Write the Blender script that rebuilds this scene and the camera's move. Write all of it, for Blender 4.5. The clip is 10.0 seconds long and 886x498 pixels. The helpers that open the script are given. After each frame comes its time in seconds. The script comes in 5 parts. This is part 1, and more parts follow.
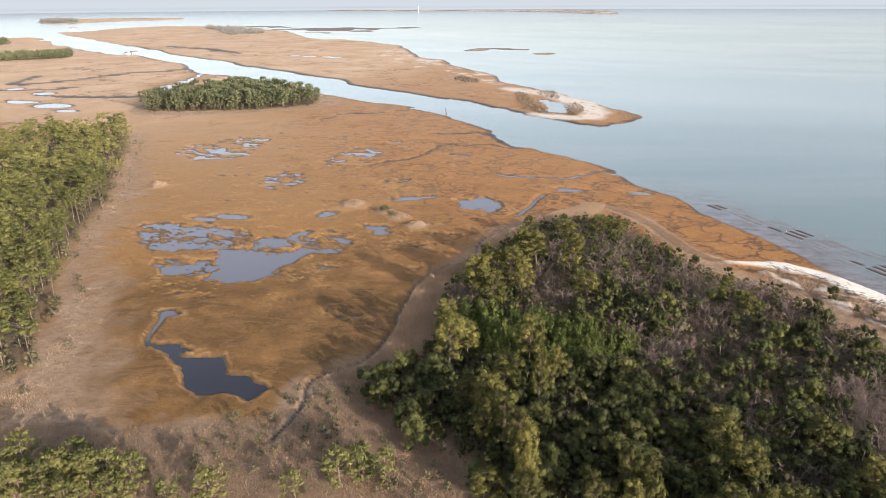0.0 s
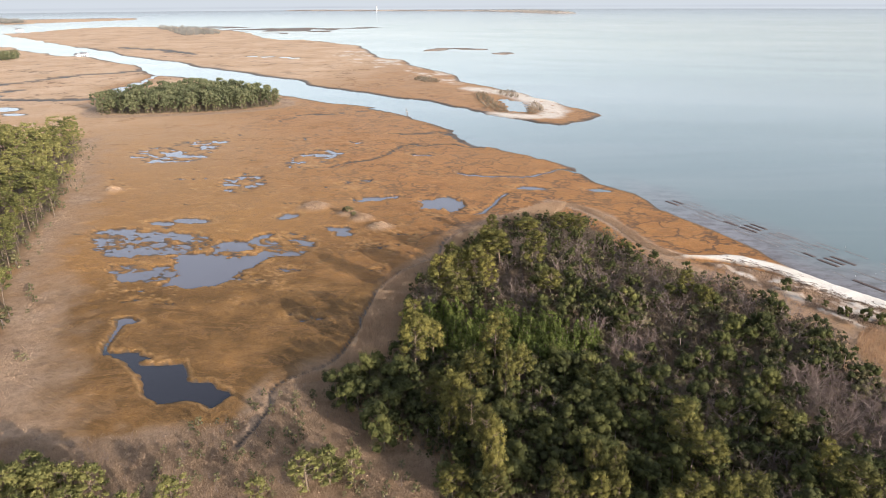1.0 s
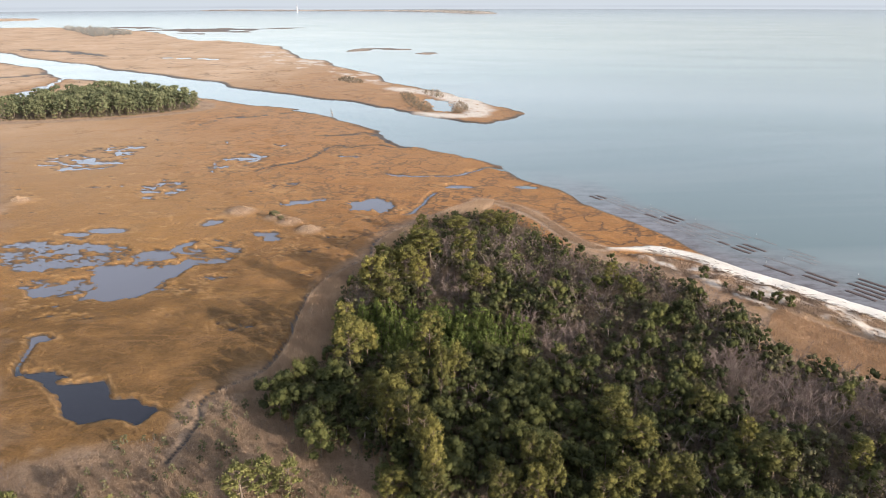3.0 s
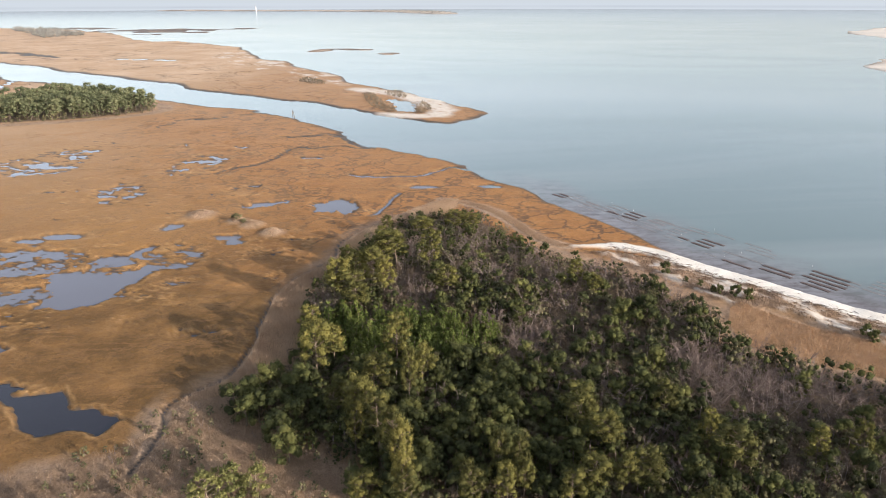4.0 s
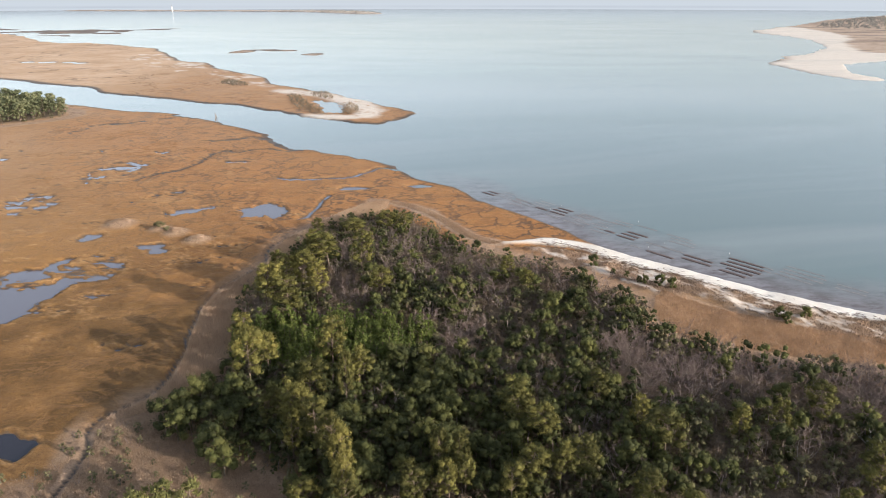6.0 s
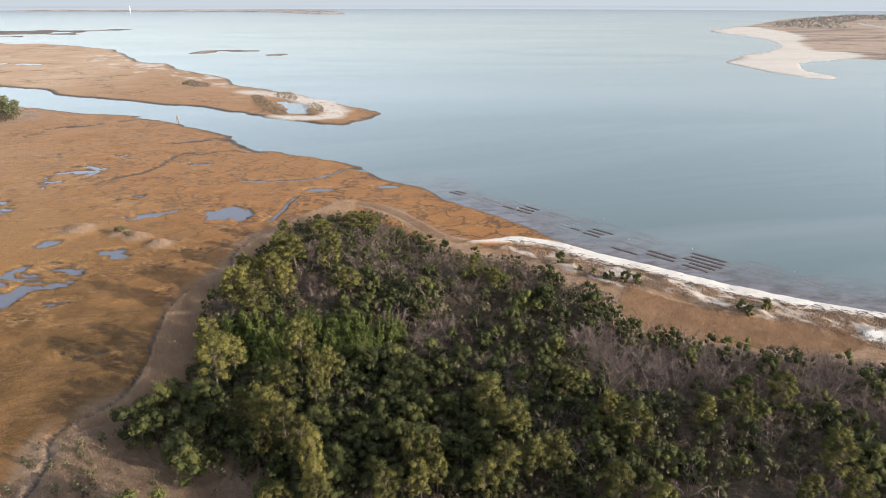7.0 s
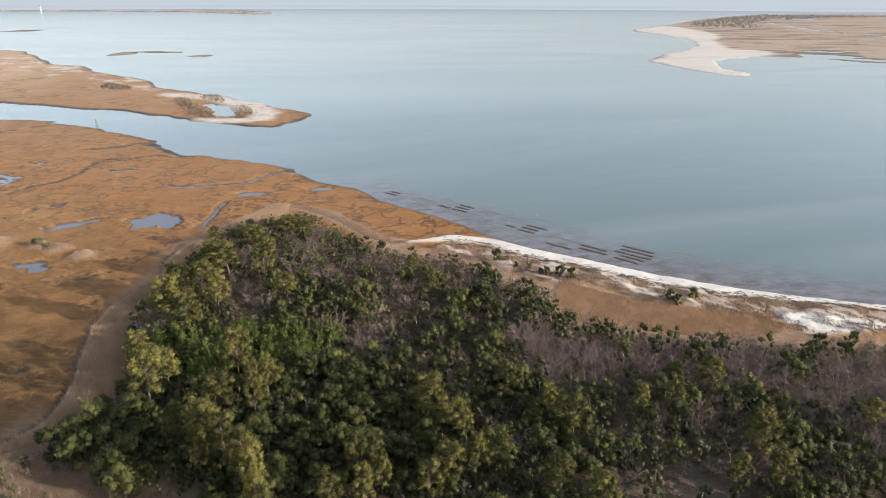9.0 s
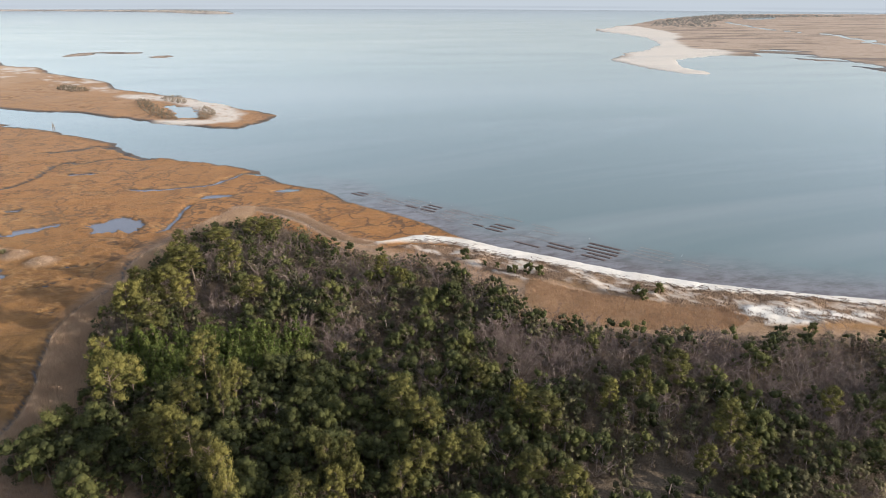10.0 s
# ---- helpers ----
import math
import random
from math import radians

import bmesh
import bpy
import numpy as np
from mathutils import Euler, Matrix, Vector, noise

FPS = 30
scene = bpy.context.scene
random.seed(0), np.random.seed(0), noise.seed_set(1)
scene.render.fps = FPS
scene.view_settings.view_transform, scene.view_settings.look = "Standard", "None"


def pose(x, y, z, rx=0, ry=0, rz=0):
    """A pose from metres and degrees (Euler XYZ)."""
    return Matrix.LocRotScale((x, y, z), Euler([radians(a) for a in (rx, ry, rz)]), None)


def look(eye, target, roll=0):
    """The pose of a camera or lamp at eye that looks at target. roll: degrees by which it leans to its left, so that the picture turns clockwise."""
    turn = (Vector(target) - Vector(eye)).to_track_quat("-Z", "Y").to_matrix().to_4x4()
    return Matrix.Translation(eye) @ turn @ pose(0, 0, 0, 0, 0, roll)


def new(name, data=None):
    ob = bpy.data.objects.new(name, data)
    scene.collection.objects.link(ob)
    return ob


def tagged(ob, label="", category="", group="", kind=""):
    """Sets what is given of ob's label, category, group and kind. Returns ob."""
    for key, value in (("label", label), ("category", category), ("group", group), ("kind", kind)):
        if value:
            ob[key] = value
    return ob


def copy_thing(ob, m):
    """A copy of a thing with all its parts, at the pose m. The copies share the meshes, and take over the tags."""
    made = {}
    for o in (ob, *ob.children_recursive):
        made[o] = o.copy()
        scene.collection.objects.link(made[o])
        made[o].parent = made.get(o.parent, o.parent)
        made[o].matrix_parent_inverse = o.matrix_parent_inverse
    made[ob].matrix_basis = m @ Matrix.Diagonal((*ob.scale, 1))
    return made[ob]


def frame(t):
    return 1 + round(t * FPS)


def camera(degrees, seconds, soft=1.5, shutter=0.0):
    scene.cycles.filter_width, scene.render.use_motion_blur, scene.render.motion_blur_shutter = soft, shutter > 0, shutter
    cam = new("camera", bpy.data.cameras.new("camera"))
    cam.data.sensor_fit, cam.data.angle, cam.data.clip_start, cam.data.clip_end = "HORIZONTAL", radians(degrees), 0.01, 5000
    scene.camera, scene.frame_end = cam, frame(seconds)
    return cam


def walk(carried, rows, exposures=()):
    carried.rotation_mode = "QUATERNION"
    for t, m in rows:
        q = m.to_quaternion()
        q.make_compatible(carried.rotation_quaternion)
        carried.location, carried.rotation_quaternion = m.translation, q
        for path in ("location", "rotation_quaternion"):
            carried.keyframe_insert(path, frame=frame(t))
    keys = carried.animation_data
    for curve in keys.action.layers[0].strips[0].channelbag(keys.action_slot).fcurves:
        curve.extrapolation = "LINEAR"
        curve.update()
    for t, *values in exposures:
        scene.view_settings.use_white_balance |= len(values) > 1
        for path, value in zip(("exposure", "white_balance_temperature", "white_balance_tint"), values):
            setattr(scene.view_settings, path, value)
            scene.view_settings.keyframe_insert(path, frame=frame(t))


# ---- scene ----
# The camera hovers over the marsh and pans slowly clockwise.
EYE = Vector((0.0, 0.0, 65.0))
cam = camera(67.53, 10.0, soft=0.55)
# seconds, heading (degrees clockwise from +y), tilt below the horizon, lean
PAN = [(0, -16.09, 20.64, -0.31), (0.5, -14.38, 20.64, -0.32), (1, -12.72, 20.66, -0.31), (1.5, -11.12, 20.67, -0.29),
       (2, -9.53, 20.68, -0.25), (2.5, -7.94, 20.68, -0.19), (4, -3.16, 20.67, -0.10), (4.5, -1.59, 20.67, -0.07),
       (5, 0.0, 20.67, -0.05), (5.5, 1.54, 20.67, -0.02), (7, 5.99, 20.67, 0.05), (7.5, 7.45, 20.67, 0.08),
       (8, 8.90, 20.67, 0.11), (8.5, 10.35, 20.66, 0.14), (9, 11.80, 20.66, 0.17), (9.5, 13.25, 20.66, 0.19),
       (10, 14.71, 20.66, 0.22)]


def aim(heading, tilt, lean):
    a, e = radians(heading), radians(tilt)
    return look(EYE, EYE + Vector((math.sin(a) * math.cos(e), math.cos(a) * math.cos(e), -math.sin(e))) * 10, lean)


walk(cam, [(t, aim(h, d, r)) for t, h, d, r in PAN], exposures=[(0, 0.93, 6200.0, 14.0), (5, 0.89, 6120.0, 13.0), (10, 0.73, 6020.0, 12.0)])

# ---- light: a low warm sun behind the right shoulder, thin haze ----
SUN_AZIMUTH, SUN_HEIGHT = 124.5, 15.5
world = bpy.data.worlds.new("sky")
scene.world = world
world.use_nodes = True
sky = world.node_tree.nodes.new("ShaderNodeTexSky")
sky.sky_type, sky.sun_disc = "NISHITA", False
sky.sun_elevation, sky.sun_rotation = radians(SUN_HEIGHT), radians(SUN_AZIMUTH)
sky.air_density, sky.dust_density, sky.ozone_density = 1.0, 1.8, 1.6
veil = world.node_tree.nodes.new("ShaderNodeHueSaturation")  # thin high haze takes the colour out of the sky
veil.inputs["Saturation"].default_value = 0.44
world.node_tree.links.new(sky.outputs[0], veil.inputs["Color"])
world.node_tree.links.new(veil.outputs[0], world.node_tree.nodes["Background"].inputs[0])
world.node_tree.nodes["Background"].inputs[1].default_value = 0.174
sun = new("sun", bpy.data.lights.new("sun", "SUN"))
sun.data.energy, sun.data.angle, sun.data.color = 4.45, radians(0.55), (1.0, 0.87, 0.70)
a, e = radians(SUN_AZIMUTH), radians(SUN_HEIGHT)
sun.matrix_world = look((math.sin(a) * math.cos(e) * 100, math.cos(a) * math.cos(e) * 100, math.sin(e) * 100), (0, 0, 0))


# ---- materials ----
class Nodes:
    """A small helper round one node tree."""

    def __init__(self, name):
        self.mat = bpy.data.materials.new(name)
        self.mat.use_nodes = True
        self.tree = self.mat.node_tree
        self.shader = self.tree.nodes["Principled BSDF"]
        self.out = self.tree.nodes["Material Output"]
        self.place = self.add("ShaderNodeNewGeometry").outputs["Position"]

    def add(self, kind, **sockets):
        n = self.tree.nodes.new(kind)
        for k, v in sockets.items():
            self.feed(n.inputs[k.replace("_", " ")], v)
        return n

    def feed(self, socket, v):
        if isinstance(v, bpy.types.NodeSocket):
            self.tree.links.new(v, socket)
        else:
            socket.default_value = (*v, 1.0) if isinstance(v, tuple) and len(v) == 3 and socket.type == "RGBA" else v

    def stretch(self, sx, sy, sz):
        n = self.add("ShaderNodeMapping", Vector=self.place)
        n.inputs["Scale"].default_value = (sx, sy, sz)
        return n.outputs[0]

    def noise(self, scale, detail=4.0, rough=0.6, at=None, distort=0.0):
        n = self.add("ShaderNodeTexNoise", Vector=at or self.place, Scale=scale, Detail=detail, Roughness=rough, Distortion=distort)
        return n.outputs["Fac"]

    def span(self, v, a, b, lo=0.0, hi=1.0):
        n = self.add("ShaderNodeMapRange", Value=v)
        for i, q in enumerate((a, b, lo, hi)):
            n.inputs[i + 1].default_value = q
        return n.outputs[0]

    def math(self, op, p, q=0.0):
        n = self.tree.nodes.new("ShaderNodeMath")
        n.operation = op
        self.feed(n.inputs[0], p)
        self.feed(n.inputs[1], q)
        return n.outputs[0]

    def mix(self, fac, p, q, blend="MIX"):
        n = self.tree.nodes.new("ShaderNodeMix")
        n.data_type, n.blend_type = "RGBA", blend
        for i, v in ((0, fac), (6, p), (7, q)):
            self.feed(n.inputs[i], v)
        return n.outputs[2]

    def attr(self, name):
        n = self.tree.nodes.new("ShaderNodeAttribute")
        n.attribute_name = name
        return n.outputs["Fac"]

    def bump(self, height, strength, distance):
        n = self.add("ShaderNodeBump", Height=height, Strength=strength, Distance=distance)
        self.feed(self.shader.inputs["Normal"], n.outputs[0])

    def set(self, **sockets):
        for k, v in sockets.items():
            self.feed(self.shader.inputs[k.replace("_", " ")], v)
        return self.mat


def ground_material():
    n = Nodes("marsh_ground")
    broad, mid, fine = n.noise(0.018, 4), n.noise(0.11, 6, 0.65), n.noise(1.3, 5, 0.7)
    tuft = n.noise(1.6, 5, 0.7, at=n.stretch(0.8, 1.5, 1.0))
    grass = n.mix(n.span(broad, 0.35, 0.65), (0.236, 0.123, 0.037), (0.318, 0.168, 0.051))
    grass = n.mix(n.span(mid, 0.45, 0.75), grass, (0.185, 0.112, 0.047))
    hump = n.noise(0.42, 4, 0.65)
    grass = n.mix(n.span(hump, 0.5, 0.72, 0.0, 0.7), grass, (0.375, 0.200, 0.076))
    swirl = n.noise(0.055, 6, 0.68, at=n.stretch(0.7, 1.6, 1.0), distort=1.6)
    grass = n.mix(n.span(swirl, 0.52, 0.70, 0.0, 0.45), grass, (0.42, 0.215, 0.068))
    grass = n.mix(n.span(swirl, 0.34, 0.48, 0.45, 0.0), grass, (0.205, 0.102, 0.032))
    grass = n.mix(n.span(fine, 0.38, 0.75, 0.0, 0.7), grass, (0.34, 0.18, 0.068))
    grass = n.mix(n.span(tuft, 0.50, 0.74, 0.0, 0.45), grass, (0.17, 0.09, 0.032))
    # rust-coloured levee grass with a web of small dark rills
    rill = n.add("ShaderNodeTexVoronoi", Vector=n.place, Scale=0.075)
    rill.feature = "DISTANCE_TO_EDGE"
    warp = n.add("ShaderNodeVectorMath", Vector=n.place)
    warp.operation = "ADD"
    shift = n.add("ShaderNodeTexNoise", Vector=n.place, Scale=0.11, Detail=5.0)
    far = n.add("ShaderNodeVectorMath", Vector=shift.outputs["Color"])
    far.operation, far.inputs[3].default_value = "SCALE", 30.0
    n.feed(warp.inputs[1], far.outputs[0])
    n.feed(rill.inputs["Vector"], warp.outputs[0])
    web = n.math("MULTIPLY", n.span(rill.outputs["Distance"], 0.02, 0.08, 1.0, 0.0), n.span(n.noise(0.03, 3), 0.36, 0.52))
    rust = n.mix(n.span(mid, 0.35, 0.7), (0.262, 0.124, 0.042), (0.385, 0.182, 0.060))
    rust = n.mix(n.span(hump, 0.50, 0.74, 0.0, 0.6), rust, (0.45, 0.225, 0.080))
    rust = n.mix(n.span(fine, 0.48, 0.75, 0.0, 0.6), rust, (0.16, 0.07, 0.03))
    rust = n.mix(n.math("MULTIPLY", web, 0.85), rust, (0.10, 0.06, 0.035))
    # near marsh: tree shade and the steep view are put into this darker colour
    deep = n.mix(n.span(fine, 0.35, 0.75), (0.110, 0.059, 0.0178), (0.168, 0.090, 0.028))
    deep = n.mix(n.span(tuft, 0.48, 0.74, 0.0, 0.4), deep, (0.085, 0.044, 0.015))
    grass = n.mix(n.attr("deep"), grass, deep)
    color = n.mix(n.attr("rust"), grass, rust)
    color = n.mix(n.math("MULTIPLY", n.attr("rim"), 0.75), color, n.mix(n.span(fine, 0.35, 0.7), (0.40, 0.225, 0.085), (0.48, 0.30, 0.14)))
    # thin winding rills: sunlit edges and shadowed beds painted in as colour
    vein = n.math("ABSOLUTE", n.math("SUBTRACT", n.noise(0.10, 6, 0.66, at=n.stretch(0.8, 1.3, 1.0), distort=1.8), 0.5))
    rills = n.span(n.noise(0.035, 3), 0.42, 0.54)
    color = n.mix(n.math("MULTIPLY", rills, n.span(vein, 0.016, 0.055, 0.35, 0.0)), color, (0.42, 0.225, 0.085))
    color = n.mix(n.math("MULTIPLY", rills, n.span(vein, 0.007, 0.018, 0.55, 0.0)), color, (0.085, 0.050, 0.026))
    # far marsh grass, paled so that its colour holds the distance haze
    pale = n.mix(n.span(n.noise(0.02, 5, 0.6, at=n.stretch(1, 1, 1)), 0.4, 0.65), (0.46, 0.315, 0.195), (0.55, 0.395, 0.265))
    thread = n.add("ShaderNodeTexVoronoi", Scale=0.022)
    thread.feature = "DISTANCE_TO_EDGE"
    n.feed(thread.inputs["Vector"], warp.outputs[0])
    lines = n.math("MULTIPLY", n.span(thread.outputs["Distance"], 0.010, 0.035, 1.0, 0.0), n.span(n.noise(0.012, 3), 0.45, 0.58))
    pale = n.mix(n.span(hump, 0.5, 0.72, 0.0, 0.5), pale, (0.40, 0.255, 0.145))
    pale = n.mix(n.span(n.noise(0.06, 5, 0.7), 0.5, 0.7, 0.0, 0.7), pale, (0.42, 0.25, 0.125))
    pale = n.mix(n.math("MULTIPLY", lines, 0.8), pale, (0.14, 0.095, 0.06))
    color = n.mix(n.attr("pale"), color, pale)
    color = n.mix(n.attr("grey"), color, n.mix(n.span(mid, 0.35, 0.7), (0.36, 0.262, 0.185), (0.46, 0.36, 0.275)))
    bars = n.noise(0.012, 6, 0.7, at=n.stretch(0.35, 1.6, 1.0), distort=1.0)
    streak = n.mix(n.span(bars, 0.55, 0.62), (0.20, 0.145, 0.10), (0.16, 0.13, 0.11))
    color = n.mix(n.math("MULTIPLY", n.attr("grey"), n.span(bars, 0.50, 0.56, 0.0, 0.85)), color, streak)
    straw = n.mix(n.span(mid, 0.35, 0.7), (0.31, 0.211, 0.138), (0.42, 0.298, 0.20))
    straw = n.mix(n.span(n.noise(0.5, 5, 0.7), 0.45, 0.7, 0.0, 0.75), straw, (0.19, 0.125, 0.080))
    straw = n.mix(n.span(fine, 0.5, 0.75, 0.0, 0.7), straw, (0.13, 0.088, 0.058))
    color = n.mix(n.attr("straw"), color, straw)
    litter = n.mix(n.span(fine, 0.4, 0.7), (0.110, 0.084, 0.056), (0.19, 0.142, 0.095))
    color = n.mix(n.attr("litter"), color, litter)
    mud = n.mix(n.span(mid, 0.4, 0.65), (0.046, 0.036, 0.027), (0.095, 0.078, 0.062))
    color = n.mix(n.attr("mud"), color, mud)
    sand = n.mix(n.span(mid, 0.4, 0.7), (0.71, 0.665, 0.585), (0.61, 0.56, 0.48))
    sand = n.mix(n.span(fine, 0.55, 0.75, 0.0, 0.5), sand, (0.52, 0.44, 0.36))
    color = n.mix(n.attr("sand"), color, sand)
    wet = n.span(n.attr("mud"), 0.0, 1.0, 0.92, 0.55)
    blade = n.noise(4.5, 3, 0.7)
    color = n.mix(n.span(blade, 0.5, 0.70, 0.0, 0.6), color, n.mix(1.0, color, (0.35, 0.33, 0.3), "MULTIPLY"))
    relief = n.math("ADD", n.math("MULTIPLY", tuft, 0.8), n.math("ADD", n.math("ADD", fine, hump), n.math("MULTIPLY", blade, 0.5)))
    n.bump(n.math("MULTIPLY", relief, n.span(n.attr("sand"), 0.0, 1.0, 1.0, 0.25)), 1.0, 0.30)
    return n.set(Base_Color=color, Roughness=wet, Specular_IOR_Level=0.25)


def water_material():
    n = Nodes("bay_water")
    shoal = n.noise(0.0028, 4, 0.55, at=n.stretch(0.6, 1.5, 1.0), distort=2.2)
    color = n.mix(n.span(shoal, 0.42, 0.62), (0.112, 0.154, 0.150), (0.165, 0.200, 0.196))
    flat = n.mix(n.span(n.noise(0.16, 5, 0.7, at=n.stretch(0.8, 1.6, 1.0)), 0.42, 0.62), (0.165, 0.155, 0.155), (0.085, 0.068, 0.062))
    color = n.mix(n.attr("shallow"), color, flat)
    color = n.mix(n.attr("pool"), color, (0.10, 0.095, 0.11))
    color = n.mix(n.attr("peat"), color, (0.014, 0.013, 0.018))
    rip = n.math("ADD", n.noise(0.9, 3, 0.6, at=n.stretch(1.0, 2.4, 1.0)), n.math("MULTIPLY", n.noise(0.05, 4), 1.5))
    n.bump(rip, 0.14, 0.2)
    rough = n.span(n.noise(0.0032, 5, 0.6, at=n.stretch(0.55, 1.7, 1.0), distort=2.5), 0.36, 0.66, 0.105, 0.15)
    return n.set(Base_Color=color, Roughness=rough, IOR=1.333)


def foliage_material(name, dark, mid, light, through_light=0.3):
    n = Nodes(name)
    info = n.add("ShaderNodeObjectInfo").outputs["Random"]
    tint = n.math("ADD", n.attr("tint"), n.math("MULTIPLY", n.math("SUBTRACT", info, 0.5), 0.85))
    tint = n.math("ADD", tint, n.span(n.noise(0.9, 3), 0.3, 0.7, -0.2, 0.2))
    color = n.mix(n.span(tint, -0.1, 0.45), dark, mid)
    color = n.mix(n.span(tint, 0.45, 1.0), color, light)
    n.bump(n.noise(5.5, 3, 0.7), 0.7, 0.25)
    n.set(Base_Color=color, Roughness=0.75, Specular_IOR_Level=0.12)
    glow = n.add("ShaderNodeBsdfTranslucent", Color=color)
    both = n.add("ShaderNodeMixShader")
    both.inputs[0].default_value = through_light
    n.feed(both.inputs[1], n.shader.outputs[0])
    n.feed(both.inputs[2], glow.outputs[0])
    n.feed(n.out.inputs["Surface"], both.outputs[0])
    return n.mat


def plain_material(name, p, q, scale=2.0, rough=0.85, metal=0.0, spec=0.3, relief=0.3):
    n = Nodes(name)
    info = n.add("ShaderNodeObjectInfo").outputs["Random"]
    grain = n.noise(scale, 5, 0.65)
    color = n.mix(n.span(grain, 0.32, 0.68), p, q)
    color = n.mix(n.math("MULTIPLY", n.attr("tint"), 0.4), color, q)
    color = n.mix(n.math("MULTIPLY", info, 0.3), color, p)
    n.bump(n.noise(scale * 4, 4), relief, 0.05)
    return n.set(Base_Color=color, Roughness=rough, Metallic=metal, Specular_IOR_Level=spec)


GROUND, WATER = ground_material(), water_material()
NEEDLES = foliage_material("pine_needles", (0.064, 0.062, 0.020), (0.128, 0.119, 0.034), (0.198, 0.171, 0.048), 0.25)
YOUNG_NEEDLES = foliage_material("young_needles", (0.062, 0.080, 0.021), (0.112, 0.138, 0.034), (0.176, 0.196, 0.052), 0.28)
LEAVES = foliage_material("evergreen_leaves", (0.046, 0.051, 0.020), (0.080, 0.086, 0.028), (0.134, 0.130, 0.042), 0.22)
SCRUB = foliage_material("scrub_leaves", (0.092, 0.068, 0.048), (0.145, 0.108, 0.074), (0.205, 0.155, 0.105), 0.25)
# Brighter copy of the needles: full sun on the west wood painted in.
SUNLIT_NEEDLES = foliage_material("sunlit_needles", (0.095, 0.100, 0.036), (0.165, 0.162, 0.056), (0.235, 0.218, 0.078), 0.35)
OLIVE = foliage_material("olive_scrub", (0.094, 0.087, 0.045), (0.160, 0.146, 0.074), (0.220, 0.193, 0.104), 0.25)
REED = foliage_material("dry_reed", (0.31, 0.208, 0.132), (0.43, 0.30, 0.195), (0.53, 0.385, 0.26), 0.35)
# Browner reed, darkened further to put shadow into its colour.
DULL_REED = foliage_material("shaded_brown_reed", (0.19, 0.133, 0.088), (0.30, 0.212, 0.142), (0.42, 0.31, 0.21), 0.3)
# Less yellow, greyer needles for far trees; some haze is mixed into the colour.
HAZED_NEEDLES = foliage_material("hazed_needles", (0.085, 0.096, 0.052), (0.140, 0.150, 0.078), (0.19, 0.19, 0.10), 0.3)
RED_GRASS = foliage_material("red_grass", (0.35, 0.215, 0.120), (0.48, 0.31, 0.180), (0.58, 0.40, 0.25), 0.3)
BARK = plain_material("pine_bark", (0.085, 0.063, 0.046), (0.19, 0.142, 0.106), 5.0)
TWIG = plain_material("bare_twigs", (0.120, 0.092, 0.083), (0.215, 0.170, 0.156), 1.2)
BARE_LIMB = plain_material("pale_grey_limbs", (0.19, 0.152, 0.128), (0.32, 0.262, 0.225), 2.0)
BARE_TWIG = plain_material("grey_pink_twigs", (0.118, 0.084, 0.072), (0.208, 0.152, 0.130), 1.2)
SNAG = plain_material("weathered_wood", (0.30, 0.27, 0.24), (0.52, 0.48, 0.43), 3.0)
CAGE = plain_material("oyster_cage_mesh", (0.060, 0.042, 0.038), (0.115, 0.082, 0.072), 3.0, 0.7)
# Greyer cage colour paints the veil of water over sunken rows.
SUNKEN = plain_material("sunken_cage_mesh", (0.125, 0.112, 0.108), (0.175, 0.155, 0.146), 3.0, 0.7)
WHITE = plain_material("white_paint", (0.74, 0.73, 0.70), (0.82, 0.81, 0.79), 0.6)
ROOF = plain_material("grey_roofing", (0.16, 0.16, 0.17), (0.26, 0.26, 0.27), 0.8)
GLASS = plain_material("lantern_glass", (0.03, 0.04, 0.05), (0.05, 0.06, 0.07), 1.0, 0.1, 0.0, 0.5, 0.0)


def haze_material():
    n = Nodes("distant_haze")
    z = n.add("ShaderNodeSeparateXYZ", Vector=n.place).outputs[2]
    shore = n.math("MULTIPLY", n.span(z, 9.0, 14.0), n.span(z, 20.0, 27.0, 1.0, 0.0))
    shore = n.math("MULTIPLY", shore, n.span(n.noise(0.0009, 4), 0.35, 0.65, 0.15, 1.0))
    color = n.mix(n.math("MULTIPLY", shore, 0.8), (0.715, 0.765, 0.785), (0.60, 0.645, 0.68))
    # The backdrop glows by itself to pass for bright far water and haze.
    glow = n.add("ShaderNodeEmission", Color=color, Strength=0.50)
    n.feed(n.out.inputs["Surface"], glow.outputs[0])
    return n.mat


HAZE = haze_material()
# Far scrub leaves paled to grey: distance haze is put into the colour.
HAZED_SCRUB = foliage_material("hazed_scrub", (0.150, 0.150, 0.135), (0.205, 0.20, 0.18), (0.26, 0.25, 0.225), 0.2)
BRUSH = foliage_material("salt_brush", (0.12, 0.098, 0.066), (0.20, 0.16, 0.11), (0.30, 0.24, 0.175), 0.2)
DUNE_GRASS = foliage_material("dune_grass", (0.14, 0.095, 0.065), (0.24, 0.165, 0.115), (0.36, 0.27, 0.19), 0.2)

# ---- the plan: shores, pools, creeks and stands of trees, in metres ----
CHANNEL_BANK = [(-1584, 899), (-1405, 1051), (-1168, 1032), (-1159, 1094), (-1051, 1015), (-855, 865), (-685, 751), (-632, 752), (-506, 654), (-438,
    603), (-399, 572), (-371, 557), (-320, 522), (-258, 477), (-223, 458), (-180, 427), (-150, 411), (-122, 394), (-102, 375), (-84, 357), (-69, 335),
    (-61, 318), (-55, 308), (-39, 298), (-25, 289), (-15, 280), (-6, 271), (-2, 262)]
